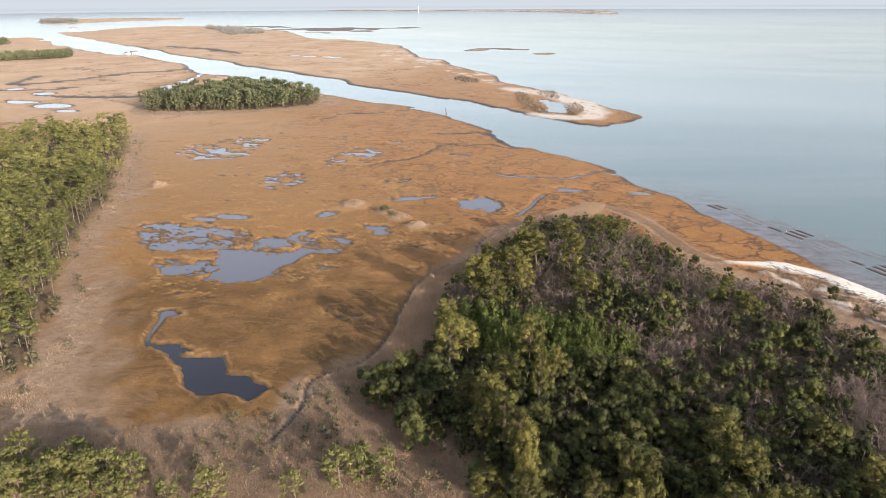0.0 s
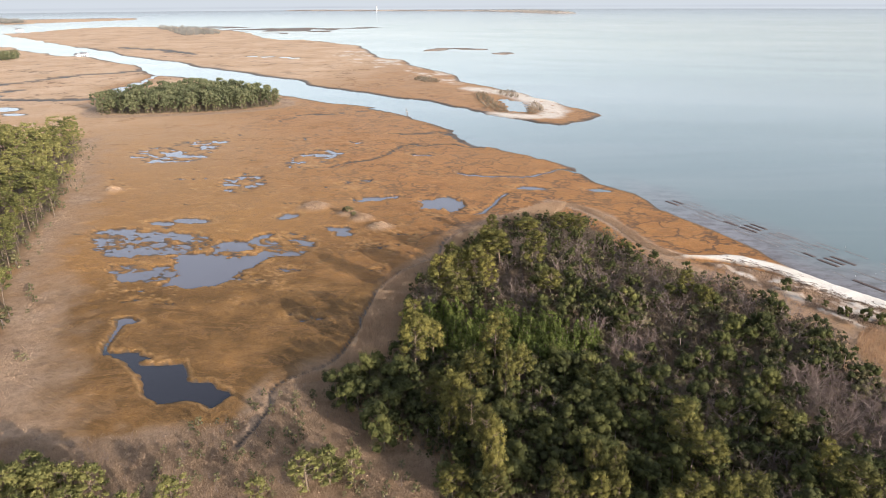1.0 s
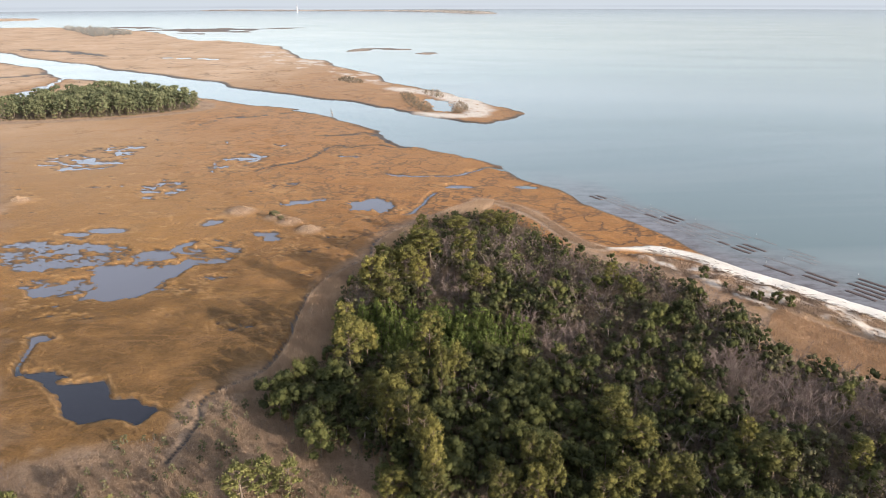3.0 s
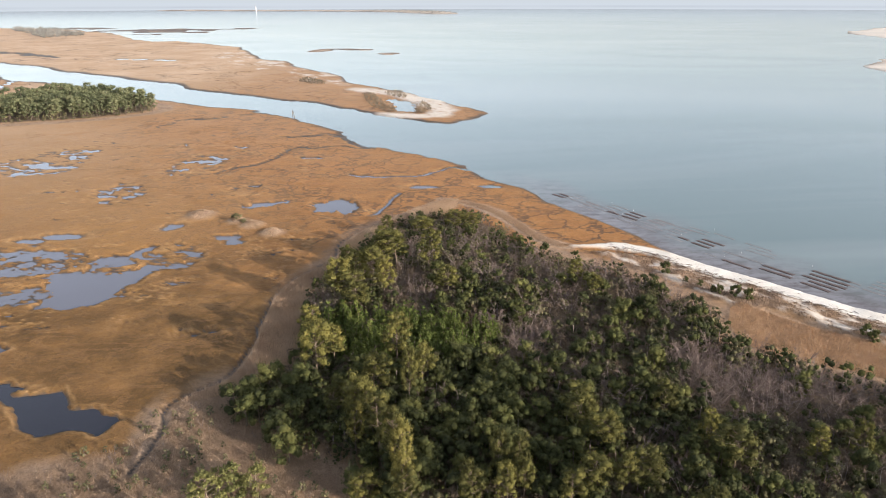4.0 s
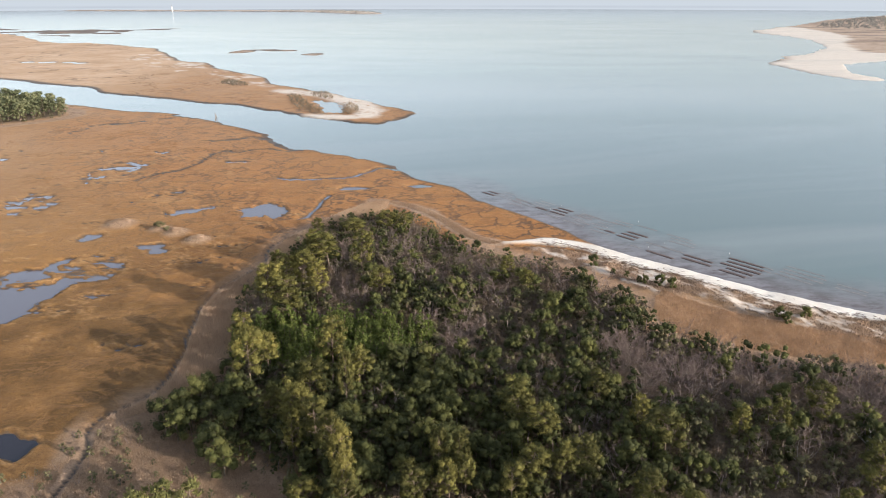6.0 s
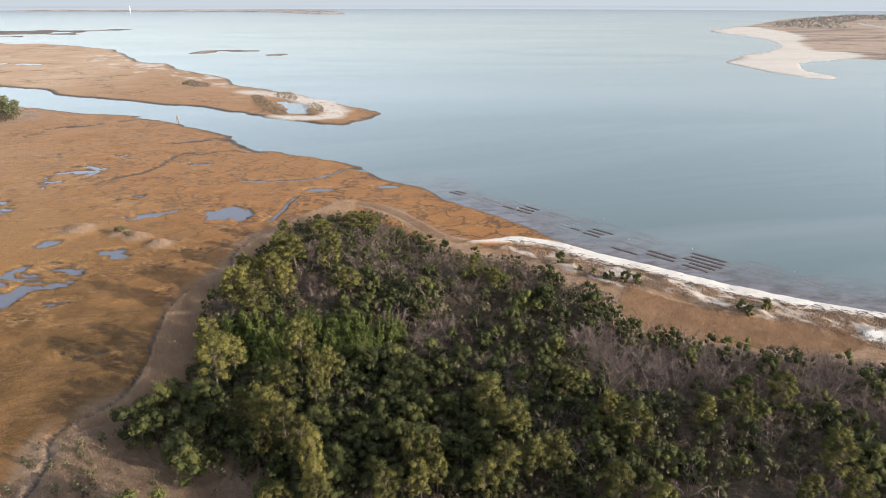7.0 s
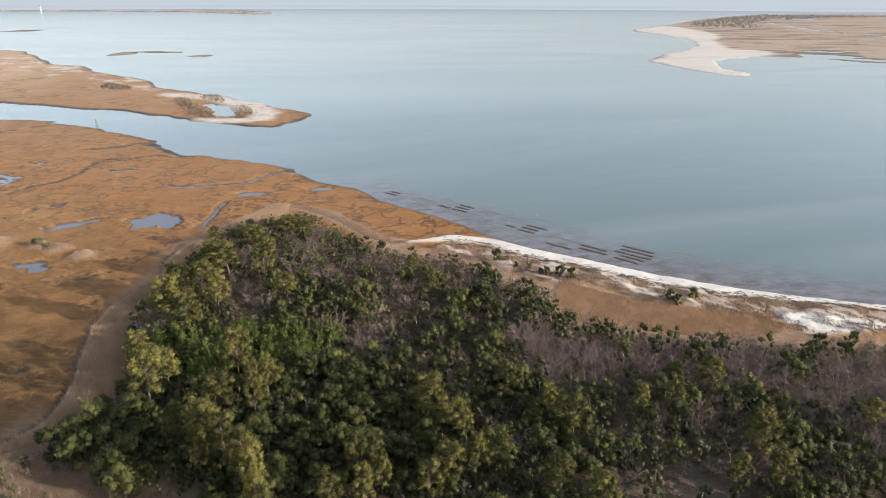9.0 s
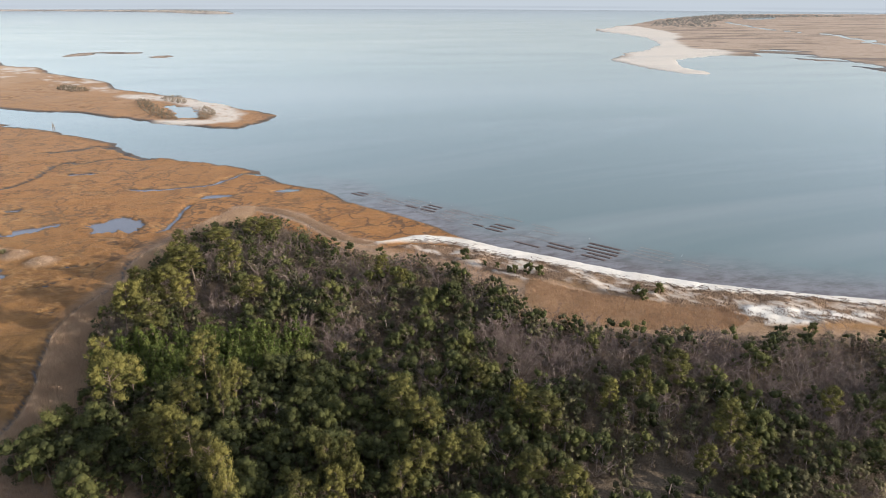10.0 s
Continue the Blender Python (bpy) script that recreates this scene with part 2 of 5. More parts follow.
BAY_SHORE = [(1.7, 251.7), (5.8, 246.2), (11.7, 240.7), (18, 233.5), (21, 222.1), (30.9, 209.7), (41.2, 194.2), (46.9, 186.2), (48.7, 178.8), (56.7,
    166.8), (65.2, 159.1), (73.3, 151), (79.9, 144.4), (87.4, 137.4), (93.9, 132.4), (100.4, 127.9), (111.3, 121.3), (122, 115.2), (135.2, 109.3),
    (157.2, 96.1), (178.4, 69.5)]
INLAND = [(700, -300), (600, -900), (-1500, -900), (-2200, 0), (-2200, 900)]
FAR_MARSH = [(-1231, 1222), (-941, 1017), (-717, 867), (-607, 787), (-512, 715), (-409, 648), (-311, 576), (-270, 552), (-227, 515), (-175, 480),
    (-147, 461), (-122, 447), (-99, 436), (-76, 412), (-63, 398), (-43, 384), (-27, 373), (-17, 368), (-6, 380), (1, 395), (4, 404), (5, 406), (4,
    410), (1, 416), (-5, 425), (-23, 455), (-40, 478), (-56, 499), (-73, 515), (-91, 539), (-103, 556), (-128, 604), (-195, 716), (-270, 828), (-318,
    911), (-381, 1027), (-462, 1106), (-594, 1154), (-724, 1356), (-946, 1567), (-1154, 1653), (-1306, 1593), (-1254, 1389), (-1249, 1272)]
FAR_BAR = [(-1934, 1845), (-1741, 1736), (-1720, 1814), (-1698, 2047), (-1620, 2222), (-1868, 2527), (-2143, 2294), (-2132, 2143)]
LIGHTHOUSE_ISLAND = [(-2079, 4234), (-1716, 4130), (-1315, 4051), (-887, 4010), (-537, 3851), (-249, 3266), (-62, 3328), (-305, 3996), (-683, 4174),
    (-1159, 4254), (-1564, 4338), (-2002, 4420)]
EAST_SPIT = [(714, 1421), (698, 1293), (703, 1181), (623, 1001), (552, 893), (498, 847), (433, 790), (409, 759), (388, 707), (366, 630), (370, 583),
    (392, 552), (414, 579), (414, 607), (423, 636), (455, 692), (500, 731), (559, 736), (594, 729), (611, 691), (616, 636), (577, 526), (530, 390),
    (1259, 818), (3732, 2867), (3107, 2912), (2348, 3098), (1534, 2424), (973, 1727), (818, 1560)]
EAST_SPIT_SAND = [(705, 1422), (693, 1162), (593, 950), (405, 760), (360, 619), (383, 539), (416, 578), (445, 665), (578, 750), (622, 821), (585,
    887), (834, 1269), (956, 1610), (936, 1691)]
EAST_SPIT_SCRUB = [(998, 1681), (1532, 2344), (2300, 3034), (3044, 2852), (2662, 2492), (1761, 2319), (1182, 1696), (1158, 1542), (975, 1535)]
MUD_BARS = [[(-210, 890.2), (-204.7, 930.2), (-187.6, 940.5), (-165, 929.7)], [(-122.8, 861.4), (-117.6, 870.4)]]
FAR_FLATS = [(-1122, 1699), (-999, 1714), (-785, 1590), (-713, 1711), (-540, 1659), (-489, 1740), (-525, 1529), (-597, 1430), (-525, 1414), (-625,
    1372), (-640, 1295), (-776, 1402), (-976, 1563)]
BIG_POND = [(-99.8, 128), (-98.2, 131.8), (-101.5, 138.7), (-105.8, 142.6), (-100.9, 149.7), (-92.4, 150.2), (-83.5, 153.5), (-81, 150.6), (-85.9,
    144.6), (-86, 138.9), (-85.1, 134.6), (-87.7, 130.9), (-92.5, 128.5)]
GREY_POND = [(-145.8, 159.3), (-143.8, 164.4), (-138.2, 164.8), (-124.9, 166.1), (-112.3, 165), (-105.9, 164.6), (-103.6, 158.5), (-105.7, 151.6),
    (-115.5, 144.8), (-124.2, 142.9), (-133.8, 147.9)]
LEFT_POND = [(-119.1, 136), (-116.5, 138.8), (-110.4, 141.3), (-105.4, 141), (-99.8, 135.9), (-100.7, 131.1), (-105.3, 130.6), (-111, 128.3)]
BROKEN_POOLS = [(-108.4, 145.4), (-104.4, 158.3), (-94.8, 160.9), (-88.7, 170.3), (-76, 168.5), (-73.8, 155.7), (-83.2, 152.2), (-83.6, 132), (-105.2,
    148.1)]
DARK_POND = [(-89.5, 97.8), (-84.2, 99.3), (-80.2, 94.5), (-73, 97), (-68.7, 91.9), (-64, 92), (-58.4, 89.2), (-59.9, 84.7), (-62.3, 86.2), (-65,
    86.2), (-69.1, 83.8), (-74.1, 86.8), (-78.6, 91.7), (-83.5, 95.2), (-87.7, 96.4)]
DARK_STEM = [(-89.1, 97.4), (-91.8, 101.7), (-94.2, 106.4), (-96, 109.3)]
GREY_POOL = [(-57, 211.4), (-52.6, 215.4), (-45.3, 218.8), (-40.2, 211), (-41.9, 202.7), (-46.9, 203.9), (-49, 202.1)]
STRIP_POOL = [(-78.8, 204.9), (-74.2, 211.8), (-64.8, 216.5), (-65.7, 211.2), (-75.9, 204.9)]
NORTH_POOLS = [(-200, 255), (-204, 274), (-184, 289), (-189, 306), (-179, 315), (-173, 286), (-170, 271), (-162, 253), (-186, 242)]
MID_POOLS = [(-135, 218.9), (-134.7, 232.9), (-123.3, 230.9), (-117.9, 213.5), (-122.5, 202.4)]
MID_STREAKS = [(-127.7, 252.2), (-126.2, 275), (-116, 290), (-104.1, 268.5), (-106, 252.7), (-119.1, 247)]
EDGE_POOLS = [(-93.4, 222.3), (-86.5, 234.4), (-77.6, 235), (-81.8, 221.3), (-89.3, 217.7)]
SHORE_CREEK = [(5.8, 255.6), (0.7, 259), (-6.3, 266.3), (-13.3, 267.9), (-19.7, 259), (-24.8, 252.4), (-31.9, 246.8), (-41.1, 249.8), (-47.2, 253.1)]
LOW_RILL = [(-26.4, 226.5), (-28.8, 213.9), (-32.4, 205.4), (-35.1, 199.3)]
MID_CREEK = [(-54, 303.8), (-61.5, 311.2), (-67.9, 327.4), (-74.9, 336), (-82.6, 331.2), (-92.9, 326.3), (-102.3, 328.8)]
LOW_CREEK = [(-49.5, 304), (-54.3, 301.3), (-62.2, 303.4), (-68.2, 304.4), (-77.6, 299), (-87.1, 304.8), (-90.9, 289.9), (-90.6, 272.3), (-96.2, 260), (-103.7, 254.9)]
NORTH_CREEK = [(-129.9, 393.9), (-141.8, 393.4), (-149.9, 388.9), (-155.4, 376.8), (-166.7, 378.2), (-172.5, 364.8), (-171, 344.2)]
GROVE_CREEK = [(-396.2, 570.8), (-379.6, 519.9), (-371.7, 478.9), (-365.2, 453.7), (-330.7, 424.5), (-324.1, 407.6), (-334.1, 402.2)]
WEST_CREEK = [(-442, 600.2), (-452.6, 574.3), (-471.8, 553.2), (-470.1, 517.5), (-475.4, 497.3), (-477, 466), (-489.8, 450.6), (-519.4, 468.8), (-543.8, 495.3)]
WEST_LOOPS = [(-432.9, 444.8), (-434.1, 429.8), (-449.5, 418.9), (-477.6, 422.8)]
WEST_LINE = [(-329.3, 409.3), (-357.9, 405.3), (-397.1, 389.6), (-417.8, 390.6), (-432.7, 409.3), (-418.8, 402.9)]
SPIT_LAGOON = [(-66, 466), (-56, 463), (-44, 444), (-38, 421), (-40, 408), (-49, 410), (-54, 427)]
FAR_CREEK = [(-516.2, 802.6), (-586.6, 864.3), (-637, 878.2), (-679, 882.2)]
FAR_LINE = [(-343, 748.9), (-384.7, 774), (-421, 784.2)]
SPIT_SAND = [(-105, 521), (-83, 519), (-62, 497), (-32, 474), (-17, 441), (-14, 408), (-22, 386), (-43, 384), (-59, 394), (-64, 406), (-45, 400),
    (-26, 398), (-36, 436), (-55, 469), (-74, 488), (-96, 499)]
SPIT_STREAKS = [(-341, 833), (-349, 940), (-267, 820), (-190, 697), (-116, 574), (-99, 537), (-123, 539), (-172, 594), (-258, 709)]
BEACH_SAND = [(23.8, 174.5), (32.2, 176.3), (39.6, 178.4), (48.6, 174.6), (57, 167.7), (65.6, 159.9), (73.7, 151.7), (80.3, 145.1), (87.7, 138.1),
    (94.3, 133), (100.8, 128.5), (111.8, 121.9), (122.5, 115.8), (135.7, 109.8), (157.8, 96.6), (150.5, 91.1), (130.5, 104.9), (118.9, 111.8), (108.4,
    117.7), (96.9, 122.9), (86.2, 130), (75.5, 138.9), (65.8, 148.3), (58.6, 154.2), (50.2, 162.9), (47.1, 169.2), (36.5, 173.2)]
DUNE = [(29.5, 170.8), (40.6, 169.8), (50.2, 162.9), (58.6, 154.2), (65.8, 148.3), (75.5, 138.9), (86.2, 130), (96.9, 122.9), (108.4, 117.7), (118.9,
    111.8), (130.5, 104.9), (150.5, 91.1), (135.7, 80.3), (124.4, 99.1), (105.5, 102), (94.9, 106.3), (96, 110.5), (86.1, 118), (75.9, 125.2), (66.7,
    136.3), (56.9, 137.7), (50.2, 147.9), (41.3, 159.8)]
SAND_PATCH = [(95.6, 112.9), (103, 112.8), (108.7, 109), (120.1, 104.9), (126.4, 102.2), (117, 101.8), (105.7, 102.2), (94.9, 106.3)]
RED_FIELD = [(57.5, 139.3), (61.3, 137.6), (68.0, 129.7), (76.7, 124.2), (85.9, 117.8), (97.6, 111.8), (96.3, 106.0), (86.6, 104.5), (76.0, 107.5), (64.5, 112.5), (55.0, 117), (52.5, 127)]
REED_BAND = [(-51, 93.5), (-48.0, 98.6), (-45.0, 101.5), (-43.3, 109.2), (-44.4, 118.0), (-46.6, 134.9), (-45.8, 145.8), (-40.0, 156.4), (-37.1, 162.2), (-37.4, 177.4),
    (-30.5, 190.5), (-19, 210.1), (-11.4, 218.7), (-4.9, 216.5), (-14, 198), (-25.5, 184.7), (-29, 171.5), (-29, 159.0), (-33, 151.6), (-36.5, 144.7), (-35, 129.6),
    (-33.5, 117.0), (-33, 108.4), (-35, 101), (-44.7, 96)]
EAST_REEDS = [(-12.4, 219.1), (-3.9, 216.1), (4.2, 207.7), (10, 198.5), (15.1, 185.7), (19.8, 178), (25.1, 174.4)]
STRAW_WEST = [(-249, 277), (-243, 289), (-202, 231), (-182, 203), (-175, 197), (-154, 164), (-141.9, 136.3), (-131.8, 122.6), (-119.2, 115.4),
    (-103.3, 99), (-96, 86.9), (-92.6, 77.9), (-81.2, 72.1), (-87.9, 67.4), (-99.8, 65.6), (-106.7, 75.8), (-106.5, 84), (-113.1, 93.8), (-125.1,
    110.4), (-140.6, 128.1), (-152.3, 145.3), (-163.6, 164.5), (-179, 191)]
STRAW_SOUTH = [(-101.3, 66.8), (-89.4, 68.8), (-83, 71.6), (-74.9, 73.8), (-66.3, 76.8), (-58.8, 79.9), (-53.5, 82.3), (-53.2, 92), (-49.5, 98), (-43.7, 100.5), (-37.5, 101),
    (-30, 91), (-24, 86), (-17, 79), (-9, 73), (-6, 54.4), (-75.5, 35.5)]
FOREST = [(-43.9, 97.5), (-38.7, 101.6), (-36.1, 105.6), (-35.6, 115.1), (-38.6, 129.5), (-40.2, 142.1), (-36.8, 154.3), (-32.2, 168.3), (-31.7, 183),
    (-26.3, 191.5), (-16.1, 199.9), (-2.8, 203.3), (8.8, 188.6), (14.4, 175.8), (20.6, 165.8), (29.2, 160.5), (37.2, 155.6), (43.6, 146), (48.4,
    138.5), (52.7, 130.6), (49.9, 118.3), (56.7, 114.7), (61.5, 108.7), (70.5, 104.4), (77.1, 104.7), (86.6, 97.9), (97.8, 97), (115.1, 91.1), (134.9,
    80.5), (260, 20), (120, 30), (60, 40), (0, 55), (-17.3, 72.1), (-18.3, 77.8), (-25.5, 80.3), (-31, 85.5)]
FOREST_BARE = [(33.1, 112.8), (42.1, 117.4), (46.6, 117.4), (53.0, 108.4), (63.0, 105.3), (76.0, 103.3), (90.0, 96.0), (111.6, 88.2), (82.2, 60.5), (79.5, 66.7),
    (71.9, 74.8), (73.2, 85.2), (58.8, 90.8), (45.5, 90.3), (41.0, 89.6), (36.1, 98.6)]
SOUTH_CLEARING = [(40.2, 68.7), (47.2, 70.1), (54.9, 67.5), (56.6, 63.3), (55.3, 57.9), (37.2, 62.6)]
WEST_WOOD = [(-241, 281), (-199, 218), (-173.2, 185.6), (-158.1, 158.6), (-148.1, 141.2), (-136.5, 124.6), (-122.8, 108.8), (-109.8, 91.5), (-103.1,
    82.1), (-103.2, 75.2), (-109.3, 64.7), (-185.3, 62.6), (-475, 194), (-333, 224), (-279, 235), (-272, 246), (-260, 261)]
GROVE = [(-295, 347), (-273, 352), (-251, 360), (-220, 376), (-199, 402), (-208, 424), (-248, 441), (-282, 452), (-300, 420), (-310, 380)]
SW_BUSHES = [(-84.7, 59.1), (-78.1, 58.7), (-74.4, 61.0), (-70.8, 63.6), (-64.6, 60.5), (-62.9, 55.8), (-76.7, 51.9)]
WEST_TREES_FAR = [(-796, 621), (-713, 623), (-686, 645), (-665, 682), (-722, 733), (-768, 724), (-780, 684), (-882, 690)]
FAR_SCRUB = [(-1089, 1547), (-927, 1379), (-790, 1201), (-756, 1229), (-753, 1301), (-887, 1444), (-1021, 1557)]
LEFT_FAR_SCRUB = [(-1002, 823), (-972, 856), (-978, 883), (-1068, 959), (-1181, 973)]
BAR_TREES = [(-1926, 1845), (-1799, 1805), (-1761, 1864), (-1941, 2024), (-2080, 2077)]
OPEN_MARSH = [(-228, 261), (-185, 326), (-122, 333), (-56, 259), (-21.5, 233.4), (-42.4, 188.3), (-50.8, 152.5), (-47.8, 106.9), (-58.9, 80.2), (-79,
    74.6), (-109, 105.7), (-131.1, 126.6), (-162.2, 181.2)]
TIDE_DITCH = [(-50, 76), (-50.3, 81.5), (-50.1, 87.7), (-52.4, 92.2), (-51.9, 94.9), (-48.6, 98.6), (-45.7, 101.5), (-44.2, 109.2), (-45.4, 118.0), (-47.6, 134.9),
    (-46.8, 145.8), (-41.0, 156.4), (-38.5, 162.2), (-38.5, 177.4), (-31.5, 189.8)]
EAST_CREEK = [(1426, 1902), (1174, 1436), (1138, 1267), (1133, 1169), (1022, 990), (951, 879), (817, 647)]
EAST_POOL = [(1719, 2247), (1978, 2465), (2131, 2543), (1861, 2231), (1708, 2141)]
EAST_MUD = [(625, 779), (709, 838), (717, 802), (665, 714), (654, 650), (627, 573), (568, 518), (598, 632), (598, 694)]
SPIT_BRUSH = [(-86, 479), (-82, 502), (-63, 442), (-50, 414), (-50, 397), (-66, 417)]
SPIT_BRUSH_EAST = [(-42, 442), (-36, 454), (-29, 415), (-33, 401), (-40, 401), (-39, 417)]
SPIT_BRUSH_NORTH = [(-72, 495), (-63, 517), (-52, 481), (-52, 464), (-64, 478)]
SPIT_BRUSH_WEST = [(-156, 574), (-151, 594), (-128, 559), (-126, 543), (-145, 550)]
YOUNG_PINES = [(-82.1, 60.5), (-73, 58.5), (-69.1, 59.6), (-67.3, 62), (-62.9, 60.7), (-40.3, 65.2), (-35.3, 69.1), (-32.7, 71), (-29.7, 72.2),
    (-16.2, 72.6), (-50.7, 60.8), (-55.8, 58.1), (-77.4, 54.3), (-67.5, 55.9), (-62.4, 57.9)]
MOUND_TREES = [(-37.5, 93.7), (-35, 96.1), (-31.3, 94.4), (-27.3, 91), (-31.8, 89.6), (-34.7, 88.9), (-28.5, 87.3), (-39.5, 91.4), (-30, 83.1),
    (-27.4, 79.7), (-36.6, 88.2), (-29.4, 96)]
DARKENED_MARSH = [(-100.8, 87.7), (-127, 120.2), (-103.3, 121.4), (-79.7, 127.8), (-72.5, 150.8), (-67.5, 181.5), (-55.4, 203), (-38.5, 214.2), (-26.5,
    210.7), (-36.8, 187), (-41, 168.2), (-47.3, 141.9), (-44.6, 117.8), (-46.1, 102.8), (-51, 84.9), (-66.6, 77.2), (-82, 73)]
EDGE_PINES = [(-27.6, 99.4, 11, 2.7), (-21.4, 87.4, 9, 1.8), (-17.1, 84.3, 11, 2.2), (-14.1, 81.0, 11, 1.9), (-17.7, 81.7, 9, 1.3), (-11.1, 76.4, 12, 1.8),
    (-9.6, 72.7, 12, 1.5), (-9.4, 68.8, 11, 1.3), (-8.6, 67.2, 9, 1.5), (-14.4, 107.1, 10, 2.3), (-10.7, 92.1, 11, 1.0), (-16.9, 95.7, 8, 2.4),
    (-8.9, 97.5, 8, 1.9), (-14.8, 70.6, 6, 2.0), (0.0, 70.0, 8, 1.7), (3.5, 75.5, 9, 1.2), (6.2, 75.2, 9, 1.2), (6.8, 72.0, 8, 1.4)]
POINT_PINES = [(-31.5, 113.0, 8, 2.1), (-30.5, 147.0, 7.5, 2.2), (-26.0, 106.0, 8, 2.0), (4.5, 70.5, 8, 1.4), (-30.7, 129.3, 11, 2.6), (-25.9, 127.6, 9, 3.1), (-28.1, 139.8, 9, 2.4), (-24.6, 139.7, 10, 2.6), (-20.7, 135.4, 9, 2.2),
    (-20.1, 153.6, 9, 3.6), (-24.0, 155.0, 8, 2.6), (-12.0, 152.5, 10, 2.6), (-25.6, 180.0, 6, 1.7), (-26.0, 168.0, 7, 1.5), (-15.3, 182.0, 5.5, 3.3), (-6.4, 186.5, 5.5, 3.0),
    (-1.3, 187.0, 5, 2.2), (-6.5, 137.9, 7, 2.4), (16.3, 87.3, 9, 2.5), (20.1, 82.2, 8, 2.2), (30.1, 91.8, 8, 1.8), (34.5, 84.6, 8, 1.1)]
EAST_PINES = [(37.2, 79.8, 8, 2.7), (22.9, 145.7, 7, 1.7), (26.2, 136.2, 7, 1.6), (49.3, 81.4, 7, 1.4), (55.9, 82.1, 8, 1.2), (64.6, 85.4, 8, 2.3),
    (23.7, 74.1, 8, 2.3), (19.8, 72.0, 8, 1.6), (12.7, 69.4, 8, 1.5), (62.1, 68.7, 9, 2.3), (29.8, 66.1, 8, 2.0), (34.3, 62.7, 8, 1.9),
    (15.9, 73.4, 8, 2.0), (54.2, 63.6, 7, 1.5), (60.6, 62.6, 7, 1.8), (82.5, 70.7, 7, 1.6)]
GREEN_PATCH = [(-36.4, 120.1), (-31.1, 124.7), (-21.9, 125.8), (-9.9, 124.4), (-2.8, 123.6), (5.8, 120.0), (2.3, 112.8), (-0.4, 109.1), (-8.7, 106.8),
    (-15.1, 108.1), (-23.2, 106.8), (-31.5, 109.0)]
ROUND_PATCH = [(-35.0, 104.4), (-23.2, 106.8), (-8.7, 106.8), (-0.4, 109.1), (7.7, 104.4), (16.8, 96.9), (19.3, 84.3), (15.9, 69.5), (-10.7, 69.5),
    (-18.3, 79.0), (-25.7, 90.3)]
RED_BARE = [(2.8, 112.4), (6.4, 119.4), (12.6, 125.8), (16.3, 121.9), (12.6, 112.4), (7.0, 109.2)]
BARE_A = [(-14.1, 140.0), (-11.0, 134.6), (23.6, 97.4), (13.1, 101.1), (43.1, 101.4), (47.7, 95.1), (43.4, 90.2), (39.2, 95.1), (9.3, 112.8), (12.1, 120.0),
    (-5.1, 154.1), (-2.8, 162.1), (3.0, 146.7), (-2.1, 168.6), (47.4, 100.5), (51.4, 95.1), (56.7, 100.4), (59.0, 93.4), (38.4, 108.4), (35.9, 139.9)]
HUMMOCKS = [(-88, 196.9), (-68.7, 188.1), (-60.4, 181.2), (-74.4, 191.5), (-168, 201)]
BEACH_BUSHES = [(46.8, 155.0), (50.5, 150.4), (53.4, 148.5), (55.2, 144.6), (56.3, 143.9), (59.4, 142.3), (61.9, 141.0), (78.9, 124.2), (79.5, 122.1), (84.3, 123.5), (105.1, 99.1)]
STAKE = [(-109, 386)]
LIGHTHOUSE = [(-1326, 4083)]
HOUSES = [(-641, 760), (-1326, 1378), (-643, 750)]
SNAGS = [(-81, 59.5), (-74.1, 63.4), (-281, 282), (-282, 285), (-268, 287),
    (56.7, 77.8), (71.1, 74.1), (68.8, 78.5), (61.2, 108.5), (-19.7, 86.4)]
# blocks of oyster racks: where the first row starts, length of the rows, rows, and whether they stand clear of the
# water
SOUTH_RACKS = [(65.0, 168.2, 9.0, 1, 1), (72.3, 163.0, 9.5, 2, 1), (79.2, 153.4, 8.0, 2, 1), (81.2, 158.6, 11.5, 3, 1), (86.6, 156.4, 8.5, 2, 0), (91.6, 150.7, 11.5, 4, 0), (101.5, 141.8, 8.0, 2, 0)]
NORTH_RACKS = [(60.6, 181.4, 7.5, 3, 1), (67.0, 175.0, 8.5, 1, 0), (45.6, 206.0, 7.0, 3, 1), (50.6, 199.6, 8.0, 3, 0), (55.8, 193.0, 7.5, 3, 0), (38.4, 213.6, 8.5, 4, 0), (34.6, 219.8, 7.0, 2, 0),
    (30.2, 226.0, 7.0, 3, 0), (43.0, 203.0, 8.0, 2, 0), (48.4, 195.4, 8.5, 2, 0), (53.6, 187.6, 8.5, 2, 0), (69.4, 190.0, 9.0, 1, 0), (75.6, 181.6, 9.5, 1, 0), (62.4, 193.6, 8.0, 2, 0), (70.4, 170.8, 8.0, 1, 0)]
OUTER_RACKS = [(26.4, 229.4, 6.0, 2, 1), (41.8, 210.6, 6.0, 1, 1), (58.4, 185.6, 5.0, 1, 1), (33.0, 216.4, 8.0, 3, 0), (47.0, 208.6, 8.0, 2, 0), (53.4, 201.6, 8.0, 2, 0), (73.6, 176.4, 9.0, 2, 0), (61.8, 172.8, 5.0, 1, 0)]


# ---- arithmetic for the land ----
def lattice(ix, iy, seed):
    h = (ix * 374761393 + iy * 668265263 + seed * 974711) & 0xFFFFFFFF
    h = ((h ^ (h >> 13)) * 1274126177) & 0xFFFFFFFF
    return ((h ^ (h >> 16)) & 0xFFFF) / 65535.0


